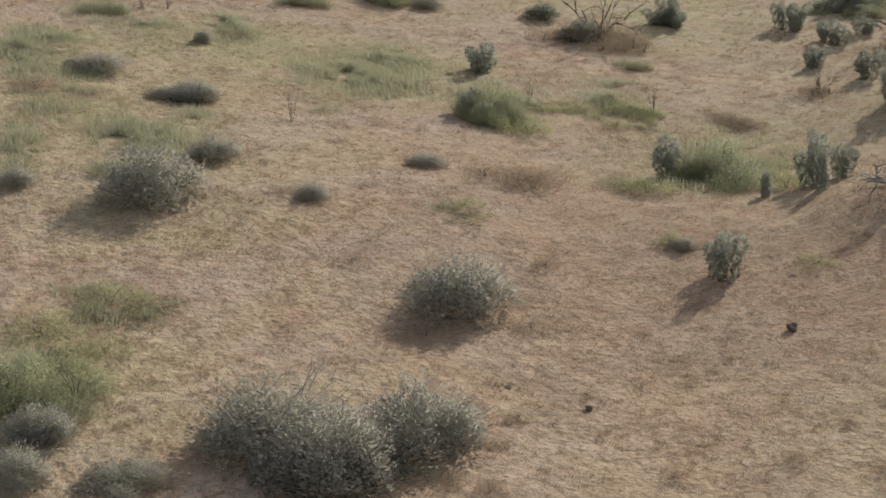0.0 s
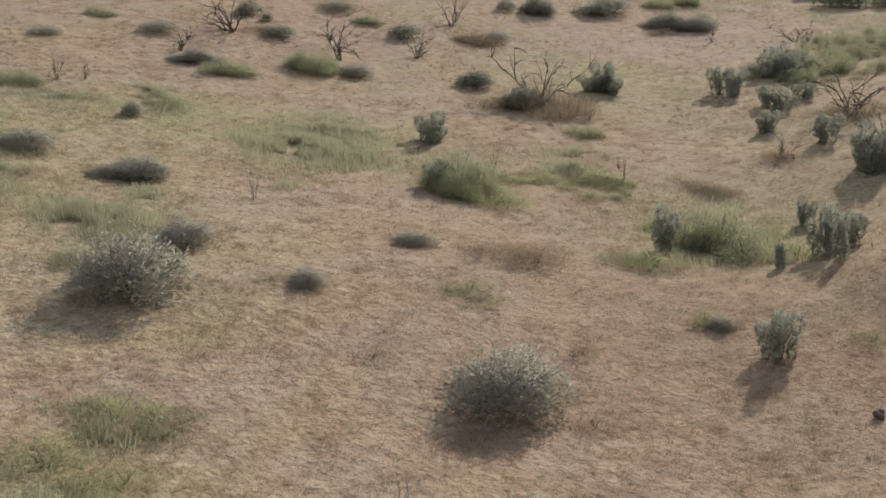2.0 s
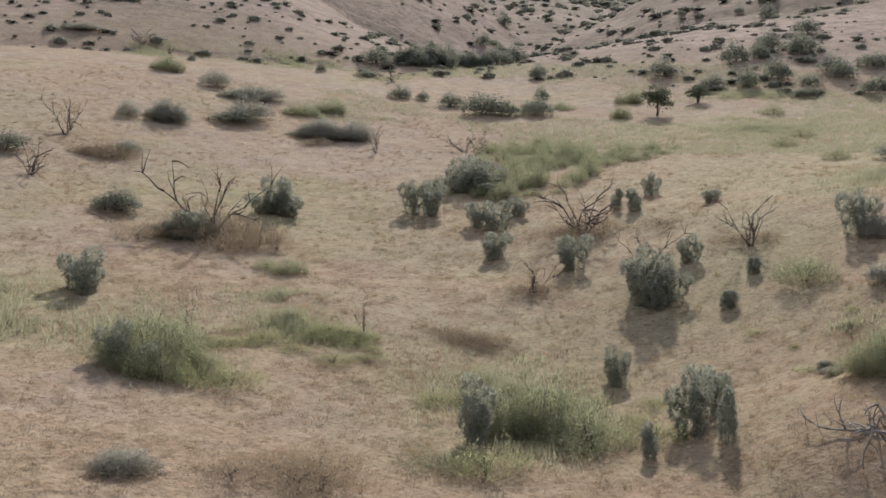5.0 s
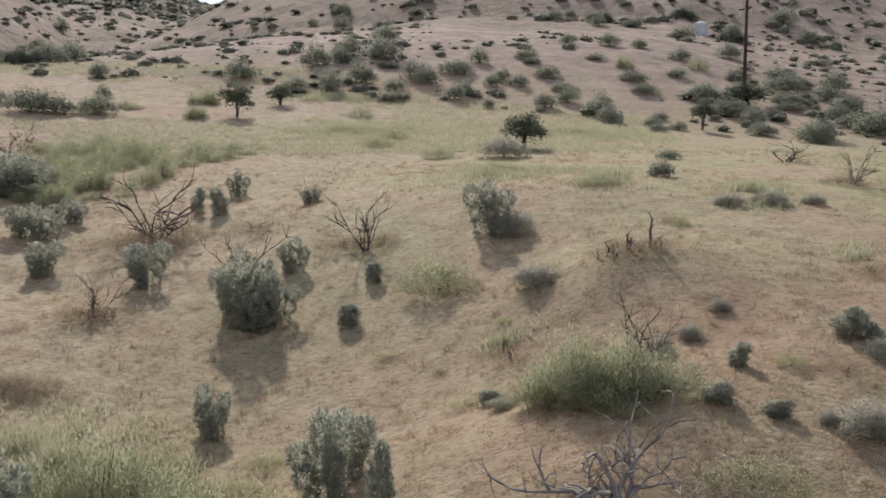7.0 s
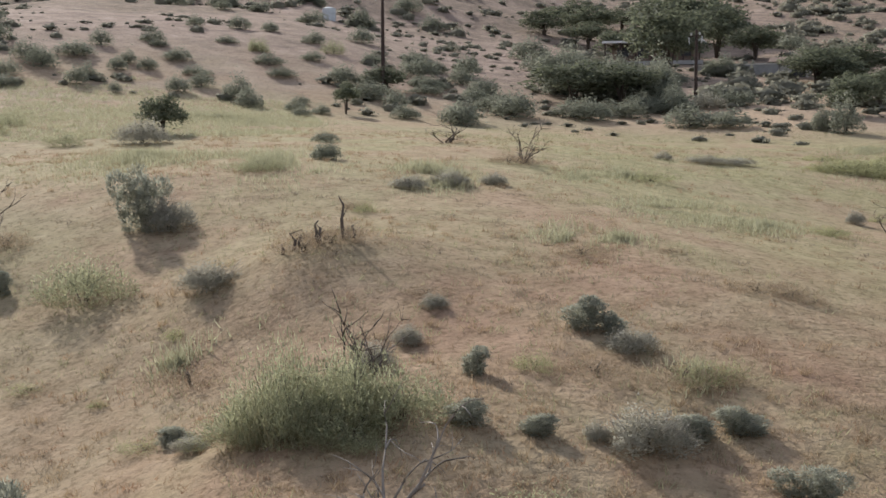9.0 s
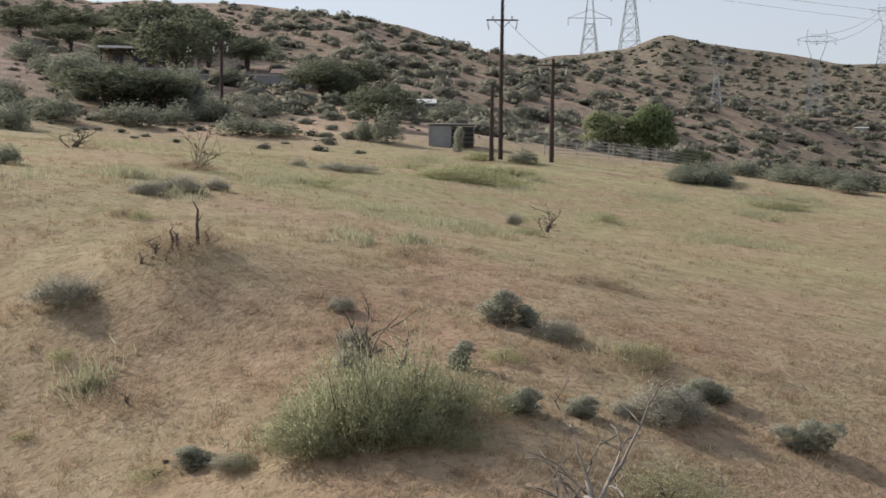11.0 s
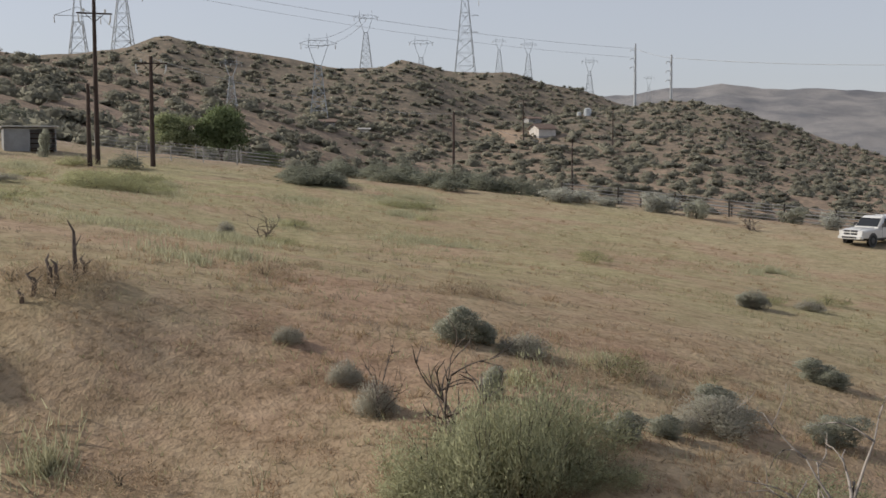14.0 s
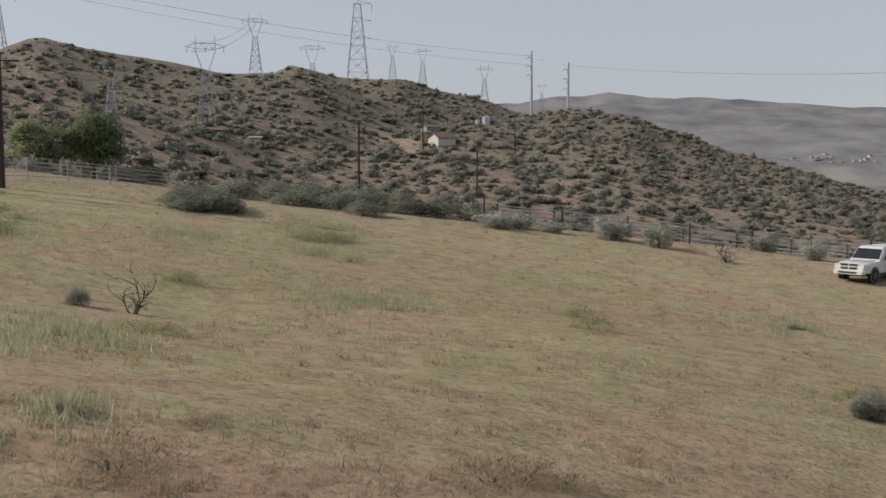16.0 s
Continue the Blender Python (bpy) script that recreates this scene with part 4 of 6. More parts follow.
plant('tree', [(204.9, -48.9, 12.5, 7.6), (207.2, -49.7, 13.4, 7.1), (213.1, -28.2, 6, 4.3), (215.9, -36.8, 7.9, 5.3), (231.4, -56, 11.1, 6), (237.5, -40.5, 7.9, 4.4), (241.9, -51.4, 6.2, 4.1)])
plant('round', [(107.0, -21.8, 2.2, 2.8)])
plant('olive', [(100.5, -24.2, 0.7, 1.8)])
plant('straw', [(14.8, 20.1, 0.6, 0.4), (16.9, 21.2, 0.5, 0.3), (18.3, 22.1, 0.6, 0.3), (19.2, 17.6, 0.5, 0.4), (20.8, 22.2, 0.4, 0.2), (21.8, 16.3, 0.5, 0.3), (22.8, 14.6, 0.5, 0.3), (24.3, 16.6, 0.5, 0.2), (24.8, 24.1, 0.5, 0.2)])
plant('straw', [(51.0, 23.8, 1.5, 0.4), (51.7, 22.7, 1.3, 0.4), (51.2, 23.1, 1.2, 0.35), (52.2, 23.6, 1.4, 0.35)])


def thicket(kind, x, y, turn, long, wide, h, count, seed):
    """A bank of plants of one kind: half length and half width round the middle, tallest in the middle."""
    rng = np.random.default_rng(seed)
    rows = []
    for i in range(count):
        u, w = (i + 0.5) / count * 2 - 1, rng.uniform(-1, 1)
        a, b = (u + rng.normal() * 0.12) * long, w * wide * math.sqrt(1 - 0.7 * u * u)
        c, q = math.cos(radians(turn)), math.sin(radians(turn))
        rows.append((x + a * c - b * q, y + a * q + b * c, rng.uniform(0.6, 1.6), h * rng.uniform(0.3, 1.1) * (1 - 0.35 * u * u)))
    plant(kind, rows)


thicket('green', 42.0, 24.4, 47, 1.25, 0.9, 1.75, 17, 3)
thicket('green', 78.5, 50.8, 20, 8.5, 4.0, 1.5, 60, 5)
thicket('green', 41.0, 24.0, 47, 0.8, 0.5, 0.9, 4, 15)
thicket('green', 84.5, 46.5, -25, 5.0, 1.8, 1.0, 18, 13)
thicket('green', 71.0, 51.5, -30, 3.0, 1.6, 1.0, 10, 14)
thicket('weed', 8.6, 28.6, 30, 1.5, 1.2, 0.7, 14, 10)
thicket('weed', 41.0, 44.4, 120, 3.4, 1.5, 0.5, 18, 7)
thicket('weed', 40.6, 34.6, 115, 3.2, 2.2, 0.6, 20, 8)
plant('dead', [(43.0, 23.5, 1.7, 1.8), (44.7, 23.0, 1.2, 1.2)])
plant('sage', [(44.8, 22.9, 0.6, 0.5)])
plant('round', [(121.5, 82.0, 4.5, 2.6), (124.0, 80.5, 5.0, 3.0), (127.5, 80.5, 4.6, 2.4), (129.5, 78.5, 4.8, 2.8), (132.5, 77.0, 4.2, 2.4), (118.5, 84.5, 3.6, 2.0), (136.0, 76.5, 3.8, 2.2)])
plant('bleached', [(54.9, -44.4, 1.5, 1.1), (36.9, 22.6, 2.0, 0.9), (37.0, 24.0, 2.8, 2.25)])
thicket('weed', 35.5, 44.5, 120, 1.6, 1.0, 1.0, 9, 12)
plant('pale', [(50.7, -51.4, 1.5, 1.2), (62.5, -49, 1.7, 1.2), (63.2, -47.9, 1.8, 1.4), (66.8, -48.2, 1.7, 0.8), (69.2, -48.8, 2.1, 1), (69.8, -45.9, 2.5, 1), (70.4, -47.7, 1.7, 1)])


# ---- grass and far scrub, too many to count ----
def stuff_mesh(name, v, material, label, category, normals=None):
    me = bpy.data.meshes.new(name)
    n = len(v) // 3
    me.vertices.add(len(v))
    me.vertices.foreach_set("co", v.ravel())
    me.loops.add(len(v))
    me.loops.foreach_set("vertex_index", np.arange(len(v)))
    me.polygons.add(n)
    me.polygons.foreach_set("loop_start", np.arange(n) * 3)
    me.update(calc_edges=True)
    me.materials.append(material)
    if normals is not None:
        me.polygons.foreach_set("use_smooth", np.ones(n, bool))
        me.normals_split_custom_set_from_vertices(normals.tolist())
    return tagged(new(name, me), label, category, kind="stuff")


def scatter_grass(name, material, count, per, length, width, seed, patch, label, area, spread=0.07):
    rng = np.random.default_rng(seed)
    x, y = rng.uniform(area[0], area[1], count), rng.uniform(area[2], area[3], count)
    keep = fractal(x, y, patch[0], 3, seed) + 0.25 * fractal(x, y, 0.5, 2, seed + 1) > patch[1]
    keep &= rng.uniform(size=count) < (1.0 if name == "green_grass" else 0.32 + 0.68 * smooth(4, 26, y))
    x, y = x[keep], y[keep]
    z = height(x, y)
    n = len(x)
    base = np.repeat(np.stack([x, y, z], 1), per, 0)
    base[:, :2] += rng.normal(scale=spread, size=(n * per, 2))
    base[:, 2] -= 0.02
    way = unit(np.concatenate([rng.normal(scale=0.55, size=(n * per, 2)), np.ones((n * per, 1))], 1))
    tall = np.repeat(rng.uniform(0.5, 1.3, n), per) * length * rng.uniform(0.5, 1.2, n * per)
    v, _ = blades(rng, base, way, tall, width * rng.uniform(0.6, 1.4, n * per))
    return stuff_mesh(name, v, material, label, "grass")


scatter_grass("dry_grass", LEAF["grass"], 90000, 6, 0.11, 0.014, 11, (0.25, -0.03), "short dry straw-coloured grass covering the meadow", (-2, 95, -58, 92))
scatter_grass("grass_tussock", LEAF["grass"], 22000, 24, 0.2, 0.017, 13, (0.35, 0.0), "low rounded tussocks of bleached grass on the meadow", (-2, 95, -58, 92), 0.09)
scatter_grass("russet_weeds", LEAF["russet"], 17000, 14, 0.16, 0.016, 14, (0.4, 0.06), "low russet dry weeds in clumps on the slope", (0, 80, -30, 80), 0.12)
scatter_grass("clump_grass", LEAF["straw"], 17000, 13, 0.13, 0.018, 16, (0.6, 0.0), "small grey-tan grass clumps on the near slope", (4, 46, 10, 54), 0.075)
scatter_grass("russet_clump", LEAF["russet"], 11000, 12, 0.11, 0.014, 17, (0.45, 0.05), "small russet grass clumps on the near slope", (4, 46, 10, 54), 0.075)
scatter_grass("low_weed_tuft", LEAF["greyweed"], 14000, 24, 0.14, 0.018, 15, (0.5, 0.02), "low grey-tan weed tufts dotted over the slope", (0, 64, -2, 78), 0.13)
scatter_grass("crest_grass", LEAF["airy"], 30000, 6, 0.3, 0.03, 18, (0.05, 0.0), "pale yellow-green grass along the crest of the meadow", (86, 130, 18, 80), 0.12)
scatter_grass("green_grass", LEAF["tallgrass"], 45000, 5, 0.2, 0.016, 12, (0.14, 0.03), "pale green grass in patches of the hollow", (36, 112, -50, 55))


def airy_grass(drifts):
    """Loose drifts of thin, tall, pale green grass: x, y, bearing across, half width, half depth, height."""
    rng = np.random.default_rng(21)
    vs = []
    for x, y, turn, a, b, tall in drifts:
        n = int(np.clip(a * b * 3.14 * (140 if x < 45 else 110), 400, 20000))
        rad, ang = np.abs(rng.normal(scale=0.52, size=n)), rng.uniform(0, 2 * np.pi, n)
        u, w = a * rad * np.cos(ang), b * rad * np.sin(ang)
        c, s = math.cos(radians(turn)), math.sin(radians(turn))
        px, py = x + u * c - w * s, y + u * s + w * c
        keep = fractal(px, py, 0.8, 3, 4) > -0.12
        px, py, rad = px[keep], py[keep], rad[keep]
        n = len(px)
        base = np.stack([px, py, height(px, py) - 0.02], 1)
        way = unit(np.concatenate([rng.normal(scale=0.38, size=(n, 2)), np.ones((n, 1))], 1))
        lift = tall * rng.uniform(0.3, 1.1, n) * np.clip(0.75 + 1.5 * fractal(px, py, 0.7, 2, 3), 0.25, 1.3) * np.clip(1.15 - 0.45 * rad, 0.4, 1.1)
        v, _ = blades(rng, base, way, lift, 0.03 * rng.uniform(0.6, 1.5, n))
        vs.append(v)
    return stuff_mesh("tall_green_grass", np.concatenate(vs), LEAF["airy"], "airy drifts of tall pale green grass", "grass")


airy_grass([(20.2, 61.1, -18, 4, 4, 0.35), (26.8, 65.1, -22, 4, 3, 0.35), (11.6, 33.8, -18, 2.2, 1.6, 0.35), (8.6, 29.7, -16, 1.7, 2, 0.6), (9.6, 30, -18, 1.5, 1.4, 0.5), (11.3, 32.1, -20, 1.3, 1.3, 0.45), (12.6, 31.5, -22, 1.3, 1.1, 0.4), (13.8, 46.1, -17, 1.3, 4.2, 0.6),
            (14.2, 47.4, -17, 1.3, 4, 0.6), (16.8, 51.7, -18, 2.4, 2.7, 0.4), (18.3, 59.3, -20, 2.2, 7, 0.5), (18.4, 46, -22, 2.3, 4.4, 0.5), (18.7, 44.3, -23, 1.8, 3.5, 0.5),
            (18.7, 47.7, -21, 2.6, 4.7, 0.5), (18.7, 54.1, -19, 2, 1.9, 0.45), (18.7, 61, -17, 1.8, 3.7, 0.6), (19.2, 45.8, -27, 1.4, 2.4, 0.5), (19.6, 62, -18, 2, 3.3, 0.6),
            (20.2, 56.8, -20, 2.1, 2.5, 0.45), (20.7, 62.9, -18, 2.3, 2.8, 0.5), (22.2, 48.8, -24, 1.5, 2.9, 0.4), (25.2, 69.2, -23, 2, 2.8, 0.5), (28.7, 49.7, -30, 2.1, 2.1, 0.4),
            (31.4, 63.1, -26, 2.4, 3.1, 0.5), (31.7, 65, -30, 1.9, 2.2, 0.4), (31.8, 65.3, -26, 2.6, 3.1, 0.5), (31.9, 64.8, -29, 1.7, 2.7, 0.5), (33.9, 53.9, -32, 4.9, 5.2, 0.6),
            (34.2, 55.5, -32, 4.2, 4.7, 0.55), (34.7, 52.6, -33, 2.9, 4, 0.6), (37.2, 57, -38, 2.7, 4.3, 0.5), (37.9, 47.4, -49, 2, 3.5, 0.6), (38.2, 47.1, -39, 3.1, 5, 0.7),
            (38.2, 56.5, -37, 3.2, 4.1, 0.5), (38.9, 34, -68, 2.5, 4.2, 0.7), (41.3, 35.7, -49, 3.3, 6.5, 0.7), (41.4, 34.3, -60, 2.4, 5.1, 0.6), (42.9, 17.1, -108, 0.8, 1.1, 0.4),
            (43.9, 45.8, -44, 2.9, 3.3, 0.5), (44.2, 25.1, -89, 1.2, 1.4, 0.5),
            (46.5, 48, -56, 2.7, 2.1, 0.4), (48.2, 26.7, -84, 1.2, 1.3, 0.45), (48.8, -23.3, -174, 2.3, 6.1, 0.4), (53.8, 14.9, -140, 1.1, 1.6, 0.45), (53.8, 16.3, -104, 1.5, 2.9, 0.45),
            (55.2, 29.5, -81, 1.2, 1.6, 0.4), (58.7, -6.3, -155, 0.7, 2.1, 0.4), (59, 8, -141, 1.7, 3.9, 0.35), (60.5, -8.2, -141, 3.8, 4.8, 0.3), (60.6, 10.5, -126, 3, 5.7, 0.35),
            (62.1, 18.2, -126, 1.4, 2.8, 0.4), (66.1, 17.9, -98, 2.6, 3.7, 0.4), (66.7, -5.8, -135, 1.6, 2.4, 0.4), (67.2, -6.3, -144, 0.9, 1.8, 0.4), (67.6, 11.5, -120, 1.8, 3.4, 0.4),
            (68.1, 23.6, -90, 3.2, 7, 0.45), (69.3, -20.9, -151, 1.5, 4.1, 0.4), (69.8, 9.1, -107, 2.2, 2.9, 0.4), (71.4, 28.5, -84, 3.6, 7, 0.45), (73.4, -28, -148, 2.3, 5.2, 0.45),
            (73.7, -29.6, -152, 2, 4, 0.5), (74.9, -32, -144, 3.7, 5.9, 0.4), (75.7, -20, -146, 2.6, 4.4, 0.4), (79.2, -9.2, -130, 3.6, 7, 0.45), (80.3, -9.9, -136, 3.3, 7, 0.45),
            (82, -15.6, -138, 1.1, 5.2, 0.45), (83.9, 50.8, -69, 6.4, 7, 0.6), (84.7, 51.6, -64, 4.1, 7, 0.6), (94.9, -16.4, -132, 2, 7, 0.4), (99.5, 39.9, -79, 7.4, 7, 0.5),
            (103.3, 100.9, -50, 5.5, 6.8, 0.4), (103.5, 25.2, -89, 7.5, 7, 0.45), (111.3, 90.1, -56, 11.8, 7, 0.5), (118.4, 45.4, -77, 7.8, 5.5, 0.45), (125.4, -178.7, -157, 6.5, 7, 0.4)])



def hill_scrub():
    """Low rounded shrubs on the hills: an uneven closed dome with a ragged coat of leaves."""
    rng = np.random.default_rng(5)
    vs, ns = [], []
    for lo, hi, from_az, to_az, count, sides, rings, leaves, size in ((86, 170, 20, 150, 3200, 6, 2, 30, 1.7), (170, 330, 20, 120, 3600, 6, 2, 30, 3.0), (110, 330, 120, 186, 4000, 6, 2, 60, 4.1),
                                                                     (330, 660, 52, 100, 7000, 5, 2, 10, 5.0), (310, 600, 118, 180, 13000, 5, 2, 16, 3.6)):
        az = np.radians(rng.uniform(from_az, to_az, count))
        r = np.sqrt(rng.uniform(lo * lo, hi * hi, count))
        x, y = MID[0] + r * np.sin(az), MID[1] + r * np.cos(az)
        a = np.degrees(az)
        bar = 0.03 - 0.17 * smooth(58, 68, a) - 0.08 * smooth(84, 100, a) - 0.14 * smooth(120, 135, a) - 0.30 * smooth(300, 360, r)
        keep = fractal(x, y, 0.02, 3, 8) + 0.5 * fractal(x, y, 0.11, 2, 9) > bar
        keep &= land(x + 9 * np.sin(az), y + 9 * np.cos(az)) > land(x, y) - 0.2
        keep &= ~((r < 108) & (a > 128)) & ~((r < 92) & (a < 80))
        x, y, n = x[keep], y[keep], int(keep.sum())
        s = size * (0.25 + 1.0 * rng.uniform(size=n) ** 1.7)
        z = height(x, y)
        foot3 = np.stack([x, y, z], 1)
        flat = rng.uniform(0.45, 0.8, n)
        # domes: rings of points joined by triangles, and a top
        turn = np.arange(sides) * 2 * np.pi / sides
        pts = []
        for i in range(rings):
            up = -0.15 + 1.15 * i / rings
            out = 0.5 * np.sqrt(max(0.05, 1 - up * up)) * (0.86 if i == 0 else 1)
            g = 0.8 * out * (1 + 0.2 * rng.normal(size=(n, sides)))
            q = turn + rng.uniform(0, 6.3, (n, 1))
            pts.append(np.stack([x[:, None] + s[:, None] * g * np.cos(q), y[:, None] + s[:, None] * g * np.sin(q), z[:, None] + (s * flat * 0.5 * up)[:, None] * (1 + 0.2 * rng.normal(size=(n, sides)))], -1))
        crown = foot3 + np.stack([0 * s, 0 * s, s * flat * 0.42], 1)
        first = len(vs)
        for i in range(rings):
            lo_p = pts[i]
            for k in range(sides):
                j = (k + 1) % sides
                if i + 1 < rings:
                    hi_p = pts[i + 1]
                    vs += [np.stack([lo_p[:, k], lo_p[:, j], hi_p[:, j]], 1).reshape(-1, 3), np.stack([lo_p[:, k], hi_p[:, j], hi_p[:, k]], 1).reshape(-1, 3)]
                else:
                    vs.append(np.stack([lo_p[:, k], lo_p[:, j], crown], 1).reshape(-1, 3))
        for q in vs[first:]:
            ns.append(unit(q - np.repeat(foot3, 3, 0)))
        d = unit(rng.normal(size=(n * leaves, 3)))
        d[:, 2] = np.abs(d[:, 2])
        w = np.repeat(s, leaves)
        base = np.repeat(foot3, leaves, 0) + d * (w * rng.uniform(0.65, 1.1, n * leaves))[:, None] * np.stack([np.full(len(w), 0.5), np.full(len(w), 0.5), 0.5 * np.repeat(flat, leaves)], 1)
        way = unit(0.5 * d + unit(np.cross(d, rng.normal(size=d.shape))))
        v, _ = blades(rng, base - way * (w * 0.07)[:, None], way, w * (0.22 if leaves < 30 else 0.14), w * (0.2 if leaves < 30 else 0.13))
        face = np.cross(v[1::3] - v[0::3], v[2::3] - v[0::3])
        back = (face * d).sum(1) < 0
        v[0::3][back], v[1::3][back] = v[1::3][back].copy(), v[0::3][back].copy()
        vs.append(v)
        ns.append(np.repeat(unit(d + np.array([0, 0, 0.15]) + 0.25 * rng.normal(size=d.shape)), 3, 0))
    stuff_mesh("hillside_scrub", np.concatenate(vs), LEAF["scrub"], "dark rounded scrub dotted over the bare hillsides", "scrub", np.concatenate(ns))


hill_scrub()


def burnt_stumps(x, y, sticks):
    """A cluster of short burnt stems standing on the mound: offset across, depth, height, lean."""
    p = tagged(new("burnt_stumps"), "cluster of short charred shrub stems on a low mound", "stump", group="burnt stumps")
    p.matrix_basis = pose(x, y, float(height(x, y)) - 0.05)
    for k, (dx, dy, h, lean) in enumerate(sticks):
        z = float(height(x + dx, y + dy)) - float(height(x, y))
        pts = [(dx, dy, z - 0.1), (dx, dy + lean * 0.3, z + h * 0.5), (dx + 0.05, dy - lean * 0.2, z + h * 0.8), (dx + 0.08, dy + lean, z + h)]
        fork = [(dx, dy + lean * 0.3, z + h * 0.5), (dx - 0.06, dy + lean * 0.3 - 0.14, z + h * 0.75)]
        v, f = join([tube(pts, [0.05, 0.04, 0.028, 0.01], 6), tube(fork, [0.016, 0.005], 5)])
        part_mesh("stem", mesh_of("stem", v, f, MAT_BURNT, True), p)
    return p


burnt_stumps(51.4, 23.3, [(-0.1, 0.70, 0.55, -0.25), (0.0, 0.50, 0.32, 0.10), (0.05, 0.12, 0.58, -0.08), (-0.05, 0.02, 0.48, 0.08), (0.05, -0.55, 1.1, 0.10), (0.1, -0.8, 0.42, -0.12), (-0.1, 0.95, 0.32, -0.1)])


# ---- posts, towers, wires, fence, buildings, truck ----
MAT_POLE = plain("creosoted_pole", (0.06, 0.038, 0.03), 0.85, 0, 0.4, 3)
MAT_STEEL = plain("galvanised_steel", (0.50, 0.52, 0.53), 0.5, 0.5, 0.2, 2)
MAT_PIPE = plain("weathered_pipe", (0.42, 0.41, 0.39), 0.6, 0.4, 0.35, 4)
MAT_POST = plain("dark_fence_post", (0.07, 0.06, 0.05), 0.9, 0, 0.4, 5)
MAT_GLASSY = plain("white_insulator", (0.62, 0.62, 0.60), 0.25, 0, 0.1, 4)
MAT_WIRE = plain("aluminium_wire", (0.45, 0.46, 0.47), 0.45, 0.6, 0.1, 1)
MAT_WALL = plain("pale_stucco", (0.62, 0.58, 0.53), 0.9, 0, 0.2, 1.5)
MAT_BLOCK = plain("grey_block_wall", (0.36, 0.35, 0.34), 0.9, 0, 0.25, 2)
MAT_SHED = plain("grey_corrugated_sheet", (0.29, 0.295, 0.30), 0.6, 0.1, 0.25, 1.5)
MAT_ROOF = plain("white_roof_sheet", (0.70, 0.70, 0.69), 0.55, 0.1, 0.15, 1.5)
MAT_BROWN = plain("brown_shingle", (0.20, 0.14, 0.11), 0.9, 0, 0.35, 3)
MAT_DARK = plain("dark_opening", (0.035, 0.035, 0.04), 0.4, 0, 0.3, 3)
MAT_TIN = plain("galvanised_tank", (0.55, 0.58, 0.60), 0.45, 0.3, 0.2, 2)


def part(name, vf, material, parent, label=""):
    return part_mesh(name, mesh_of(name, vf[0], vf[1], material), parent, label)


def thing(name, label, category, m, group=""):
    ob = tagged(new(name), label, category, group=group)
    ob.matrix_basis = m
    return ob


def foot(x, y, turn=0.0, sink=0.0):
    return pose(x, y, float(height(x, y)) - sink, 0, 0, turn)


def utility_pole(x, y, tall, turn, arm=None, second=None):
    """A wooden pole with one crossarm, hanging insulators and a brace."""
    p = thing("utility_pole", "dark brown wooden utility pole at the meadow's edge", "pole", foot(x, y, turn, 0.3), "utility poles")
    part("shaft", tube([(0, 0, 0), (0.02, 0, tall * 0.5), (0, 0, tall + 0.3)], [0.19, 0.16, 0.12], 10), MAT_POLE, p)
    if arm:
        za, half = arm
        part("crossarm", box(0, 0.14, za, half * 2, 0.09, 0.1), MAT_POLE, p)
        for s in (-1, 1):
            part("brace", tube([(s * half * 0.55, 0.1, za), (0, 0.1, za - 0.6)], [0.025, 0.025], 5), MAT_POLE, p)
            part("insulator", tube([(s * half * 0.92, 0.14, za), (s * half * 0.88, 0.14, za - 0.5), (s * half * 0.8, 0.14, za - 0.75)], [0.035, 0.06, 0.035], 8), MAT_GLASSY, p, "hanging grey insulator string")
            part("pin_insulator", tube([(s * half * 0.6, 0.14, za + 0.06), (s * half * 0.6, 0.14, za + 0.3)], [0.06, 0.08], 8), MAT_GLASSY, p)
    if second:
        part("junction_box", box(0.25, 0.1, second, 0.3, 0.24, 0.22), MAT_POST, p)
    return p


utility_pole(95.6, -24.3, 12.3, 52, (10.7, 1.2), 5.6)
utility_pole(95.0, -22.9, 5.6, 52)
utility_pole(93.6, -27.7, 7.8, 40, (7.6, 1.15))
utility_pole(106.7, -100.1, 13.8, 30)
utility_pole(131.8, -204.3, 9.8, 30)
utility_pole(105.1, -137.4, 7.4, 30)
utility_pole(169.0, -262.2, 11.5, 30, (10.8, 1.3))
utility_pole(101.6, -160.1, 5.2, 30)
utility_pole(150.0, -280.0, 10.0, 30)
utility_pole(128.2, 10.5, 9.5, 20, (9.0, 1.2))
utility_pole(134.0, -21.0, 6.5, 20, (6.2, 1.0))


def strut(a, b, w):
    return tube([a, b], [w, w], 4)


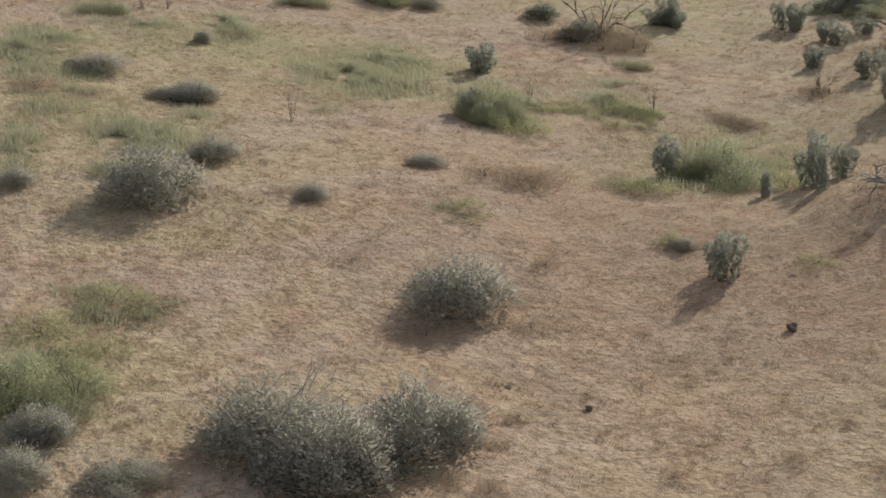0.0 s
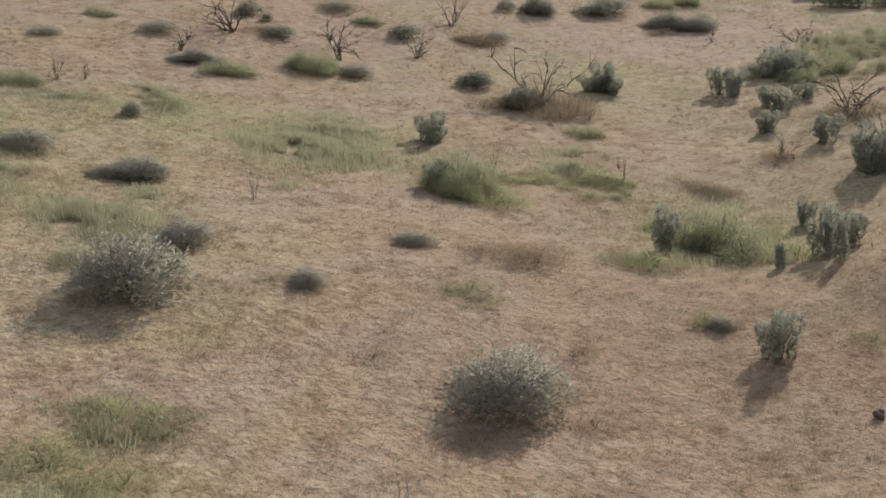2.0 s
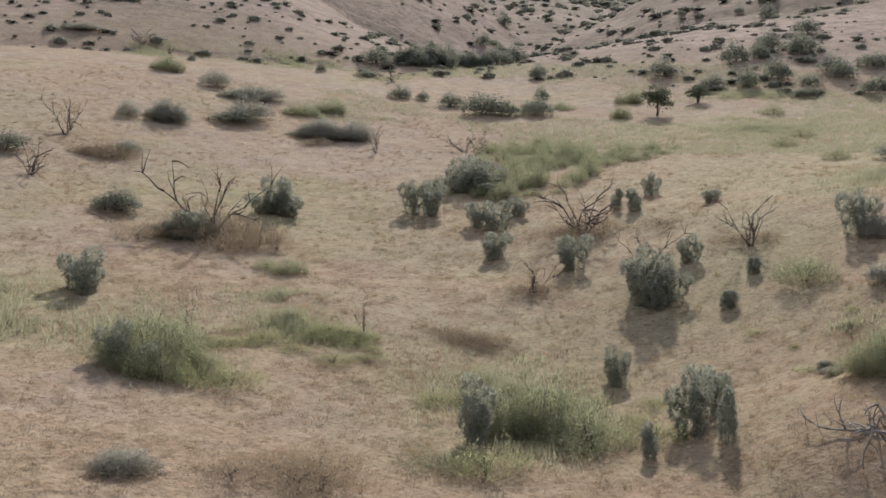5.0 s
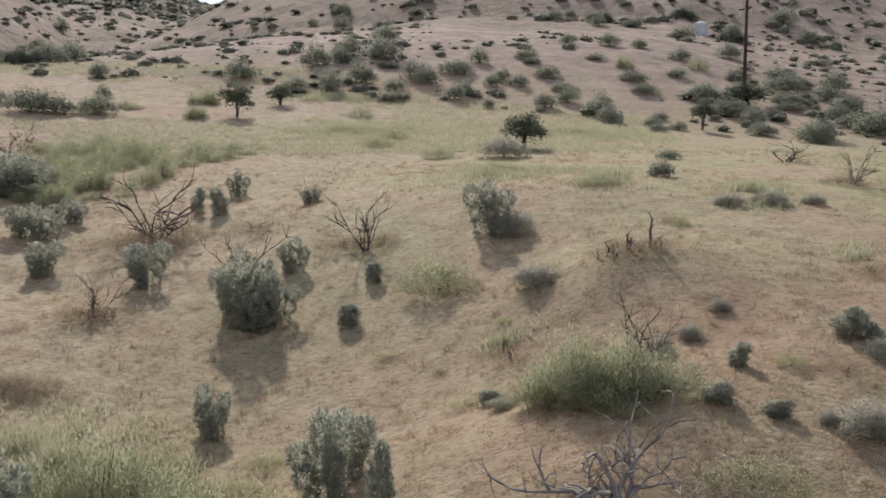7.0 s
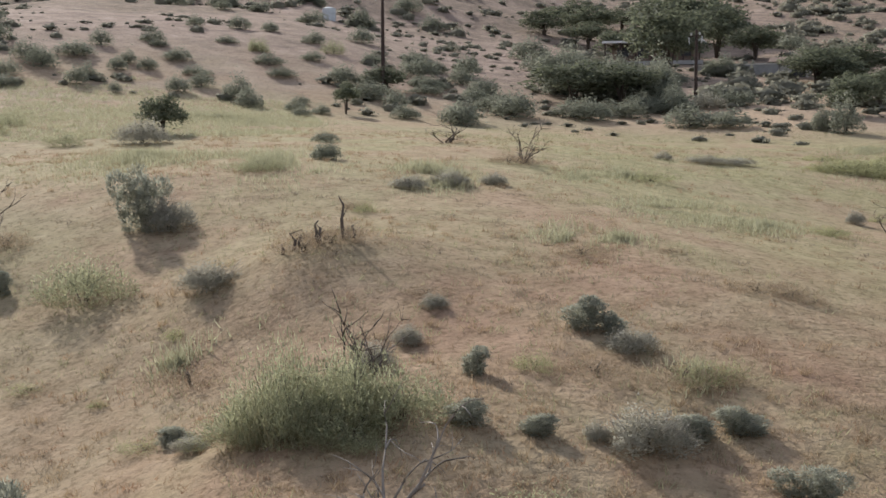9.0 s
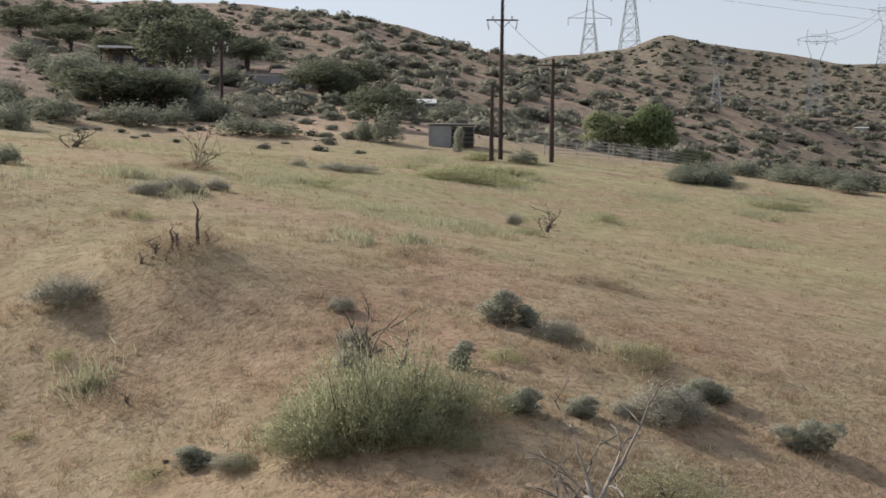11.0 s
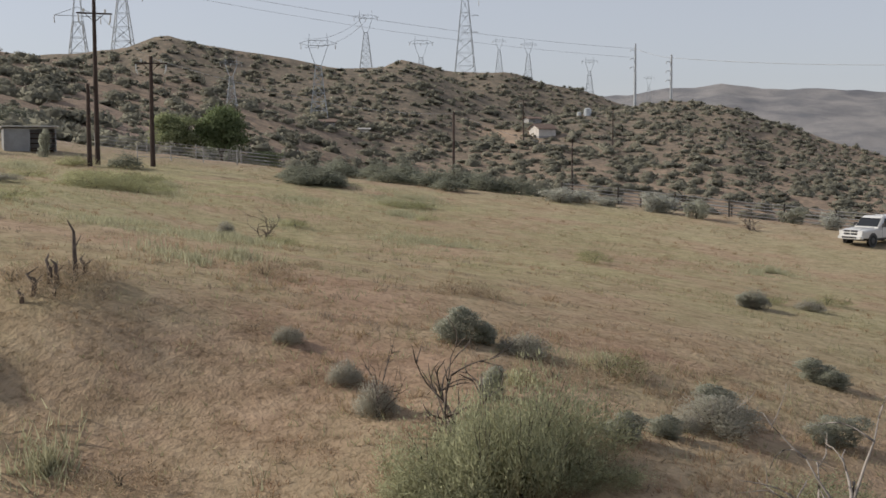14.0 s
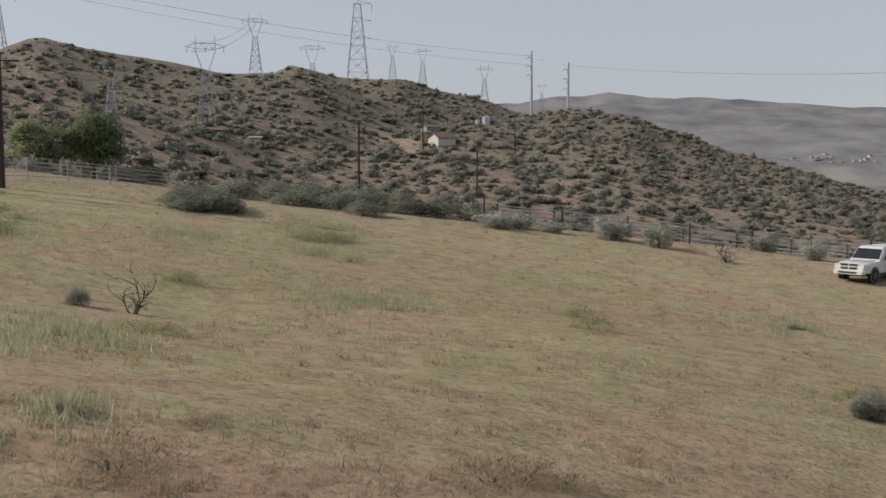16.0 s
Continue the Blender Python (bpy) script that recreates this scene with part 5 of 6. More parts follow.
def pylon(x, y, z0, top, turn, style, h):
    """A lattice tower: four leaning legs, rings and crossed bracing, then a head with arms."""
    p = tagged(new("pylon"), "grey steel lattice power pylon on the ridge", "pylon", group="pylons")
    p.matrix_basis = pose(x, y, top - h, 0, 0, turn)
    w = max(0.045, h * (0.0042 if style == "fork" else 0.0019 if style == "mast" else 0.003))
    waist = h * (0.62 if style != "mast" else 0.86)
    b0, b1 = h * 0.105, h * (0.032 if style != "mast" else 0.022)

    def ring(k):
        s = b0 + (b1 - b0) * k
        return [(sx * s, sy * s, waist * k) for sx, sy in ((-1, -1), (1, -1), (1, 1), (-1, 1))]

    sunk = min(0.0, (z0 - top + h) / waist)
    for q in range(4):
        part("leg", strut(ring(sunk)[q], ring(1)[q], w * 1.4), MAT_STEEL, p)
    lat = []
    steps = 6 if style != "mast" else 9
    for k in range(math.floor(sunk * steps), steps):
        lo, hi = ring(k / steps), ring((k + 1) / steps)
        for q in range(4):
            lat += [strut(hi[q], hi[(q + 1) % 4], w * 0.7), strut(lo[q], hi[(q + 1) % 4], w * 0.6), strut(lo[(q + 1) % 4], hi[q], w * 0.6)]
    tagged(part("lattice", join(lat), MAT_STEEL, p), kind="stuff")
    arms = []
    if style == "fork":
        for s in (-1, 1):
            a, b = (s * b1, 0, waist), (s * h * 0.115, 0, h * 0.86)
            for o in (-1, 1):
                arms += [strut((a[0], o * b1, a[2]), (b[0], o * b1 * 0.6, b[2]), w), strut((b[0], o * b1 * 0.6, b[2]), (s * h * 0.10, 0, h), w * 0.8)]
            for k in range(4):
                t0, t1 = k / 4, (k + 1) / 4
                arms.append(strut((a[0] + (b[0] - a[0]) * t0, b1, a[2] + (b[2] - a[2]) * t0), (a[0] + (b[0] - a[0]) * t1, -b1, a[2] + (b[2] - a[2]) * t1), w * 0.6))
        for z, o in ((h * 0.86, 1), (h * 0.92, 0)):
            arms.append(strut((-h * 0.22, 0, h * 0.885), (-h * 0.11, 0, z), w * 0.8))
            arms.append(strut((h * 0.22, 0, h * 0.885), (h * 0.11, 0, z), w * 0.8))
            arms.append(strut((-h * 0.115, 0, z), (h * 0.115, 0, z), w))
        for k in range(6):
            u0, u1 = -h * 0.115 + k * h * 0.0383, -h * 0.115 + (k + 1) * h * 0.0383
            arms.append(strut((u0, 0, h * (0.86 if k % 2 else 0.92)), (u1, 0, h * (0.92 if k % 2 else 0.86)), w * 0.6))
        hang = (-0.2, 0.0, 0.2)
        zh = h * 0.87
    elif style == "mast":
        for z, reach in ((0.62, 0.10), (0.74, 0.10), (0.86, 0.10)):
            arms += [strut((0, 0, h * z), (-h * reach, 0, h * (z + 0.004)), w), strut((0, 0, h * (z + 0.025)), (-h * reach, 0, h * (z + 0.004)), w * 0.7)]
            arms += [strut((0, 0, h * z), (h * reach * 0.4, 0, h * z), w)]
        arms.append(strut((0, 0, waist), (0, 0, h), w))
        hang, zh = (-0.1,), h * 0.86
    else:
        arms += [strut((-b1, -b1, waist), (0, 0, h), w), strut((b1, b1, waist), (0, 0, h), w), strut((-b1, b1, waist), (0, 0, h), w), strut((b1, -b1, waist), (0, 0, h), w)]
        for z in (0.66, 0.8):
            arms += [strut((-h * 0.15, 0, h * z), (h * 0.15, 0, h * z), w), strut((-h * 0.15, 0, h * z), (0, 0, h * (z + 0.06)), w * 0.7), strut((h * 0.15, 0, h * z), (0, 0, h * (z + 0.06)), w * 0.7)]
        hang, zh = (-0.15, 0.15), h * 0.66
    for a in arms:
        part("crossarm_bar", a, MAT_STEEL, p)
    for u in hang:
        part("insulator", tube([(u * h, 0, zh), (u * h, 0, zh - h * 0.05)], [w, w * 1.4], 6), MAT_GLASSY, p)
    return p


def base_z(x, y):
    return float(height(x, y)) - 0.6


for px, py, top, turn, style, tall in ((305.2, -404.5, 61.5, 35, "fork", 24.6), (333.2, -503.9, 60, 30, "fork", 28.8), (306.6, -540.1, 61, 30, "fork", 16.7), (276.7, -509.8, 56, 28, "fork", 18.2),
                                       (263.5, -558.7, 50.5, 25, "fork", 20), (316.2, -816, 56, 20, "fork", 18.7), (313.6, -514.4, 88, 30, "mast", 69.9), (216.7, -234.7, 34, 35, "fork", 22.8),
                                       (200.4, -175.8, 23.5, 45, "fork", 11.5), (369.4, -303.4, 72, 52, "cross", 55.9), (337.5, -292.4, 74, 52, "cross", 47.1)):
    pylon(px, py, base_z(px, py), top, turn, style, tall)


def steel_pole(x, y, top):
    z = base_z(x, y)
    p = thing("steel_pole", "tall grey steel monopole with short side arms", "pole", pose(x, y, z, 0, 0, 25), "steel poles")
    h = top - z
    part("shaft", tube([(0, 0, 0), (0, 0, h)], [0.75, 0.4], 10), MAT_STEEL, p)
    for k in range(3):
        part("arm", tube([(0, 0, h * (0.9 - 0.13 * k)), (1.9, 0, h * (0.91 - 0.13 * k))], [0.2, 0.12], 6), MAT_STEEL, p)
        part("insulator", tube([(1.9, 0, h * (0.91 - 0.13 * k)), (2.4, 0, h * (0.88 - 0.13 * k))], [0.18, 0.18], 6), MAT_GLASSY, p)


steel_pole(215.7, -491.0, 50.2)
steel_pole(191.6, -467.4, 42.8)


def wire(name, a, b, sag, thick, label="thin sagging power line against the sky"):
    cu = bpy.data.curves.new(name, "CURVE")
    cu.dimensions, cu.bevel_depth, cu.bevel_resolution = "3D", thick, 1
    sp = cu.splines.new("POLY")
    n = 24
    sp.points.add(n)
    for k in range(n + 1):
        t = k / n
        q = Vector(a).lerp(Vector(b), t)
        sp.points[k].co = (q.x, q.y, q.z - sag * 4 * t * (1 - t), 1)
    cu.materials.append(MAT_WIRE)
    return tagged(new(name, cu), label, "power line", "power lines")


wire("power_line", (215.7, -491.0, 48), (191.6, -467.4, 41.5), 0.6, 0.07)
wire("power_line", (191.6, -467.4, 41.5), (20.0, -420.0, 33.0), 3, 0.10)
wire("power_line", (215.7, -491.0, 48), (330.0, -250.0, 64), 4, 0.06)
wire("power_line", (215.7, -491.0, 44), (330.0, -250.0, 61), 4, 0.05)
wire("power_line", (95.6, -24.3, 13.2), (93.6, -27.7, 9.9), 0.3, 0.015)
wire("power_line", (93.6, -27.7, 9.9), (106.7, -100.1, 7.9), 1.2, 0.018)
wire("power_line", (106.7, -100.1, 8.1), (105.1, -137.4, 3.6), 0.8, 0.018)
for dz in (0.0, 0.35, 0.7):
    wire("power_line", (128.2, 10.5 - dz, 20.6 + dz), (95.6, -24.3, 15.8 + dz), 1.0, 0.03, "bright sunlit power line sagging across the hillside")
for dz in (0.0, 14.0):
    wire("power_line", (305.2, -404.5, 57 + dz * 0.2), (259.2, -291.2, 36 + dz * 0.2), 3, 0.07)


def pipe_fence(points, rails, tall, gap, label, post=None, thick=0.036):
    """Each panel between two posts: round rails on dark posts that follow the ground."""
    f = thing("pipe_fence", label, "fence", Matrix.Identity(4), "corral fences")
    for (x0, y0), (x1, y1) in zip(points, points[1:]):
        n = max(1, round(math.hypot(x1 - x0, y1 - y0) / gap))
        for k in range(n):
            a = (x0 + (x1 - x0) * k / n, y0 + (y1 - y0) * k / n)
            b = (x0 + (x1 - x0) * (k + 1) / n, y0 + (y1 - y0) * (k + 1) / n)
            za, zb = float(height(*a)), float(height(*b))
            part("post", tube([(a[0], a[1], za - 0.3), (a[0], a[1], za + tall + 0.12)], [thick * 2, thick * 2], 7), post or MAT_POST, f)
            for q in range(rails):
                u = tall * (q + 0.9) / rails
                part("rail", tube([(a[0], a[1], za + u), (b[0], b[1], zb + u)], [thick, thick], 6), MAT_PIPE, f)
    return f


pipe_fence([(71.5, -50.6), (63.2, -53.8), (55.2, -56.2), (47.7, -57.7), (38.0, -59.0)], 5, 1.3, 4.4, "grey pipe rail corral fence with dark posts along the meadow")
pipe_fence([(98.0, -31.0), (96.0, -36.3), (93.0, -41.0)], 4, 1.1, 3.6, "pale pipe rail cattle pen beside the utility poles", MAT_PIPE, 0.024)
pipe_fence([(107.0, -36.0), (103.0, -44.0), (97.5, -49.5)], 4, 1.1, 3.6, "pale pipe rail cattle pen beside the green tree", MAT_PIPE, 0.024)
pipe_fence([(66.0, -66.0), (54.0, -68.0), (42.0, -70.0)], 4, 1.3, 4.0, "grey pipe rail pen behind the long fence")


def gable(L, W, H, R):
    """Walls with gables, and a roof of two thick slopes."""
    walls = ([(-L / 2, -W / 2, 0), (L / 2, -W / 2, 0), (L / 2, W / 2, 0), (-L / 2, W / 2, 0), (-L / 2, -W / 2, H), (L / 2, -W / 2, H), (L / 2, W / 2, H), (-L / 2, W / 2, H), (-L / 2, 0, H + R), (L / 2, 0, H + R)],
             [(0, 1, 5, 4), (2, 3, 7, 6), (1, 2, 6, 9, 5), (3, 0, 4, 8, 7)])
    o, t = 0.45, 0.16
    k = R / (W / 2)
    sl = []
    for s in (-1, 1):
        y1, z1 = s * (W / 2 + o), H - o * k
        v = [(-L / 2 - o, 0, H + R + 0.01), (L / 2 + o, 0, H + R + 0.01), (L / 2 + o, y1, z1), (-L / 2 - o, y1, z1)]
        sl.append((v + [(a, b, c + t) for a, b, c in v], [(0, 1, 2, 3), (7, 6, 5, 4), (0, 4, 5, 1), (1, 5, 6, 2), (2, 6, 7, 3), (3, 7, 4, 0)]))
    return walls, sl


def small_house(x, y, z, turn, L, W, H, R, wall, roof, label, openings):
    p = thing("house", label, "house", pose(x, y, z, 0, 0, turn), "houses")
    walls, sl = gable(L, W, H, R)
    part("wall", walls, wall, p)
    for s in sl:
        part("roof", s, roof, p)
    for u, zc, ow, oh, kind in openings:
        part(kind, box(u, -W / 2 - 0.02, zc, ow, 0.08, oh), MAT_DARK, p, "dark recessed opening")
        part("frame", box(u, -W / 2 - 0.03, zc + oh / 2 + 0.05, ow + 0.2, 0.12, 0.1), MAT_ROOF, p)
    part("plinth", box(0, 0, -1.0, L + 0.1, W + 0.1, 2.0), MAT_BLOCK, p)
    return p


def flat_house(x, y, z, turn, L, W, H):
    """Low ranch house: flat white-edged roof on posts over a shaded porch."""
    p = thing("ranch_house", "low ranch house with white-edged flat roof among dark trees", "house", pose(x, y, z, 0, 0, turn), "houses")
    part("wall", box(0, 1.0, H / 2, L - 2, W - 2, H), MAT_BROWN, p)
    part("roof", box(0, 0, H + 0.14, L, W + 1, 0.28), MAT_ROOF, p)
    part("porch_floor", box(0, -W / 2 + 0.3, -0.2, L, 2.4, 0.5), MAT_BLOCK, p)
    for k in range(7):
        part("post", box(-L / 2 + 0.4 + k * (L - 0.8) / 6, -W / 2 - 0.3, H / 2, 0.18, 0.18, H), MAT_POLE, p)
    for k in range(4):
        part("window", box(-L / 2 + 2.4 + k * (L - 4.8) / 3, 1.0 - (W - 2) / 2 - 0.03, H * 0.55, 1.5, 0.08, 1.2), MAT_DARK, p)
    part("plinth", box(0, 0.5, -1.6, L, W, 2.6), MAT_BLOCK, p)
    return p


flat_house(176.5, -33.0, 12.9, -118, 13.0, 6.0, 2.5)
w = thing("retaining_wall", "long grey block retaining wall below the house", "wall", pose(160.0, -37.0, 10.4, 0, 0, -125))
part("wall_body", box(0, 0, -0.2, 10.0, 0.4, 3.0), MAT_BLOCK, w)
part("coping", box(0, 0, 1.36, 10.2, 0.55, 0.14), MAT_WALL, w)
small_house(158.0, -43.3, 9.9, -125, 4.2, 3.2, 2.1, 0.5, MAT_WALL, MAT_BROWN, "small pale outbuilding with brown roof on the slope", [(1.0, 1.0, 1.6, 1.7, "opening")])
small_house(150.0, -56.5, 6.6, -125, 4.5, 3.5, 2.0, 0.4, MAT_SHED, MAT_ROOF, "grey outbuilding with white roof half hidden by scrub", [(0.5, 1.0, 1.2, 1.6, "door")])
small_house(172.5, -283.4, base_z(172.5, -283.4) + 0.7, 60, 6.0, 4.6, 2.2, 1.2, MAT_WALL, MAT_BROWN, "small white house with brown gable roof on the hill", [(-1.4, 1.2, 0.8, 0.9, "window"), (1.4, 1.2, 0.8, 0.9, "window")])
small_house(189.1, -314.2, base_z(189.1, -314.2) + 0.5, 60, 5.0, 3.0, 1.5, 0.5, MAT_BLOCK, MAT_BROWN, "low grey shed behind the hill house", [(0.0, 0.8, 1.6, 1.1, "door")])
small_house(199.8, -230.3, base_z(199.8, -230.3) + 0.5, 30, 2.6, 1.6, 1.2, 0.2, MAT_WALL, MAT_BLOCK, "pale trailer parked on the scrub slope", [(0.6, 0.9, 0.7, 0.5, "window")])
small_house(195.4, -205.6, base_z(195.4, -205.6) + 0.5, 30, 4.2, 2.4, 1.3, 0.4, MAT_BLOCK, MAT_BROWN, "grey farm shed on the scrub slope", [(0.5, 0.8, 1.6, 1.2, "opening")])


def lean_to(x, y, turn):
    p = thing("corral_shed", "grey corrugated metal shed with sloping roof and open front", "shed", foot(x, y, turn, 0.1))
    part("back_wall", box(0, 1.1, 0.85, 3.7, 0.08, 1.7), MAT_SHED, p)
    part("side_wall", box(-1.82, 0, 0.85, 0.08, 2.1, 1.7), MAT_SHED, p)
    part("side_wall", box(1.82, 0, 0.85, 0.08, 2.1, 1.7), MAT_SHED, p)
    part("front_wall", box(-0.9, -1.1, 0.85, 1.75, 0.08, 1.7), MAT_SHED, p)
    part("roof", ([(-2.05, -1.4, 1.86), (2.05, -1.4, 1.86), (2.05, 1.3, 1.74), (-2.05, 1.3, 1.74), (-2.05, -1.4, 1.92), (2.05, -1.4, 1.92), (2.05, 1.3, 1.80), (-2.05, 1.3, 1.80)],
                  [(3, 2, 1, 0), (4, 5, 6, 7), (0, 1, 5, 4), (1, 2, 6, 5), (2, 3, 7, 6), (3, 0, 4, 7)]), MAT_ROOF, p)
    for k in range(4):
        part("board", box(0.9, -1.1, 0.25 + 0.36 * k, 1.8, 0.05, 0.1), MAT_POLE, p)


lean_to(104.9, -26.9, -128)


def tank(x, y, z, r, h, label):
    p = thing("water_tank", label, "tank", pose(x, y, z), "tanks")
    part("barrel", tube([(0, 0, -0.5), (0, 0, h)], [r, r], 20), MAT_TIN, p)
    part("lid", tube([(0, 0, h), (0, 0, h + r * 0.25)], [r * 1.02, r * 0.2], 20), MAT_TIN, p)
    part("hoop", tube([(0, 0, h * 0.5), (0, 0, h * 0.5 + 0.08)], [r * 1.03, r * 1.03], 20), MAT_STEEL, p)


tank(196.3, 8.2, float(height(196.3, 8.2)), 0.95, 1.6, "grey galvanised water tank among scrub on the hillside")
tank(184.3, -349.9, base_z(184.3, -349.9) + 0.5, 1.3, 2.2, "white water tank on the hilltop")
tank(186.9, -348.7, base_z(186.9, -348.7) + 0.5, 0.7, 1.1, "small white tank beside the hill house")


def corral_tree(x, y, w, h, seed, mat, label):
    p = thing("corral_tree", label, "tree", foot(x, y, seed * 40.0, 0.05), "corral trees")
    v, f, soft = leaf_cloud("tree", seed, 0.08)
    v2, f2, soft2 = leaf_cloud("tree", seed + 1, 0.2)
    v = np.concatenate([v, v2 * np.array([0.9, 0.9, 1.0])]) * np.array([w, w, h])
    part_mesh("crown", soft_mesh("crown", v, np.concatenate([f, f2 + len(v) - len(v2)]), np.concatenate([soft, soft2]), mat), p)
    tv, tf = tube([(0, 0, -0.3), (0.1, 0.05, h * 0.25), (0, 0.1, h * 0.6)], [0.2, 0.15, 0.08], 8)
    part_mesh("trunk", mesh_of("trunk", tv, tf, MAT_BARK, True), p)
    for k in range(5):
        a = k * 1.3 + seed
        part_mesh("limb", mesh_of("limb", *tube([(0.05, 0.05, h * 0.22), (w * 0.18 * math.cos(a), w * 0.18 * math.sin(a), h * 0.5), (w * 0.3 * math.cos(a), w * 0.3 * math.sin(a), h * 0.75)], [0.1, 0.06, 0.03], 6), MAT_BARK, True), p)


MAT_COTTON = foliage("cottonwood_leaf", (0.11, 0.145, 0.072), (0.25, 0.30, 0.14), 0.4)
MAT_WILLOW = foliage("willow_leaf", (0.18, 0.205, 0.11), (0.38, 0.41, 0.22), 0.45)
corral_tree(110.5, -57.0, 5.0, 6.0, 31, MAT_COTTON, "full green cottonwood tree by the cattle pens")
corral_tree(113.0, -53.2, 4.6, 4.4, 34, MAT_WILLOW, "paler yellow-green willow beside the cottonwood")
corral_tree(107.0, -59.0, 4.0, 2.2, 37, MAT_WILLOW, "low spreading willow bush beside the cattle pens")


# ---- white pickup with a camper shell ----
def car_paint():
    m, t, b = nodes_of("white_car_paint")
    co = t.nodes.new("ShaderNodeTexCoord").outputs["Object"]
    c = ramp(t, noise_tex(t, 1.2, 5, 0.6, co), [(0.3, (0.58, 0.57, 0.55)), (0.7, (0.66, 0.66, 0.65))])
    t.links.new(c, b.inputs["Base Color"])
    b.inputs["Roughness"].default_value = 0.3
    b.inputs["Coat Weight"].default_value = 0.5
    return m


def window_glass():
    m, t, b = nodes_of("tinted_glass")
    b.inputs["Base Color"].default_value = (0.02, 0.022, 0.025, 1)
    b.inputs["Roughness"].default_value = 0.06
    return m


MAT_PAINT, MAT_WINDOW = car_paint(), window_glass()
MAT_TYRE = plain("black_tyre", (0.02, 0.02, 0.02), 0.9, 0, 0.3, 8)
MAT_CHROME = plain("bright_chrome", (0.65, 0.65, 0.66), 0.2, 0.9, 0.1, 3)
MAT_RIM = plain("dull_alloy_rim", (0.09, 0.09, 0.095), 0.45, 0.5, 0.2, 3)
MAT_LAMP = plain("clear_lamp", (0.7, 0.7, 0.7), 0.15, 0.1, 0.1, 3)
MAT_RED = plain("red_lamp", (0.35, 0.02, 0.02), 0.25, 0, 0.1, 3)


def loft(sections):
    """Skin over cross-sections (x, list of (y, z) points, same count), closed at both ends."""
    n = len(sections[0][1])
    v = [(x, y, z) for x, ring in sections for y, z in ring]
    f = []
    for i in range(len(sections) - 1):
        for k in range(n):
            f.append((i * n + k, i * n + (k + 1) % n, (i + 1) * n + (k + 1) % n, (i + 1) * n + k))
    f.append(tuple(range(n))[::-1])
    f.append(tuple(range((len(sections) - 1) * n, len(sections) * n)))
    return v, f


def shell(half, z0, z1, bevel, tuck=0.0):
    """A rounded box section: half width, bottom, top."""
    h2 = half - tuck
    return [(-half, z0 + 0.05), (-half + 0.05, z0), (half - 0.05, z0), (half, z0 + 0.05), (half, z1 - bevel - (z1 - z0) * 0.3), (h2, z1 - bevel), (h2 - bevel, z1), (-h2 + bevel, z1), (-h2, z1 - bevel), (-half, z1 - bevel - (z1 - z0) * 0.3)]


def bevelled(vf, material, name, parent, width=0.02, label=""):
    ob = part(name, vf, material, parent, label)
    mod = ob.modifiers.new("bevel", "BEVEL")
    mod.width, mod.segments, mod.limit_method = width, 2, "ANGLE"
    return ob


def wheel(x, y, parent):
    s = 1 if y > 0 else -1
    tyre = part("tyre", tube([(x, y - 0.14, 0.39), (x, y - 0.11, 0.39), (x, y + 0.11, 0.39), (x, y + 0.14, 0.39)], [0.33, 0.39, 0.39, 0.33], 24), MAT_TYRE, parent)
    part("rim", tube([(x, y + s * 0.10, 0.39), (x, y + s * 0.155, 0.39)], [0.23, 0.18], 18), MAT_RIM, tyre, "dull grey alloy wheel rim")


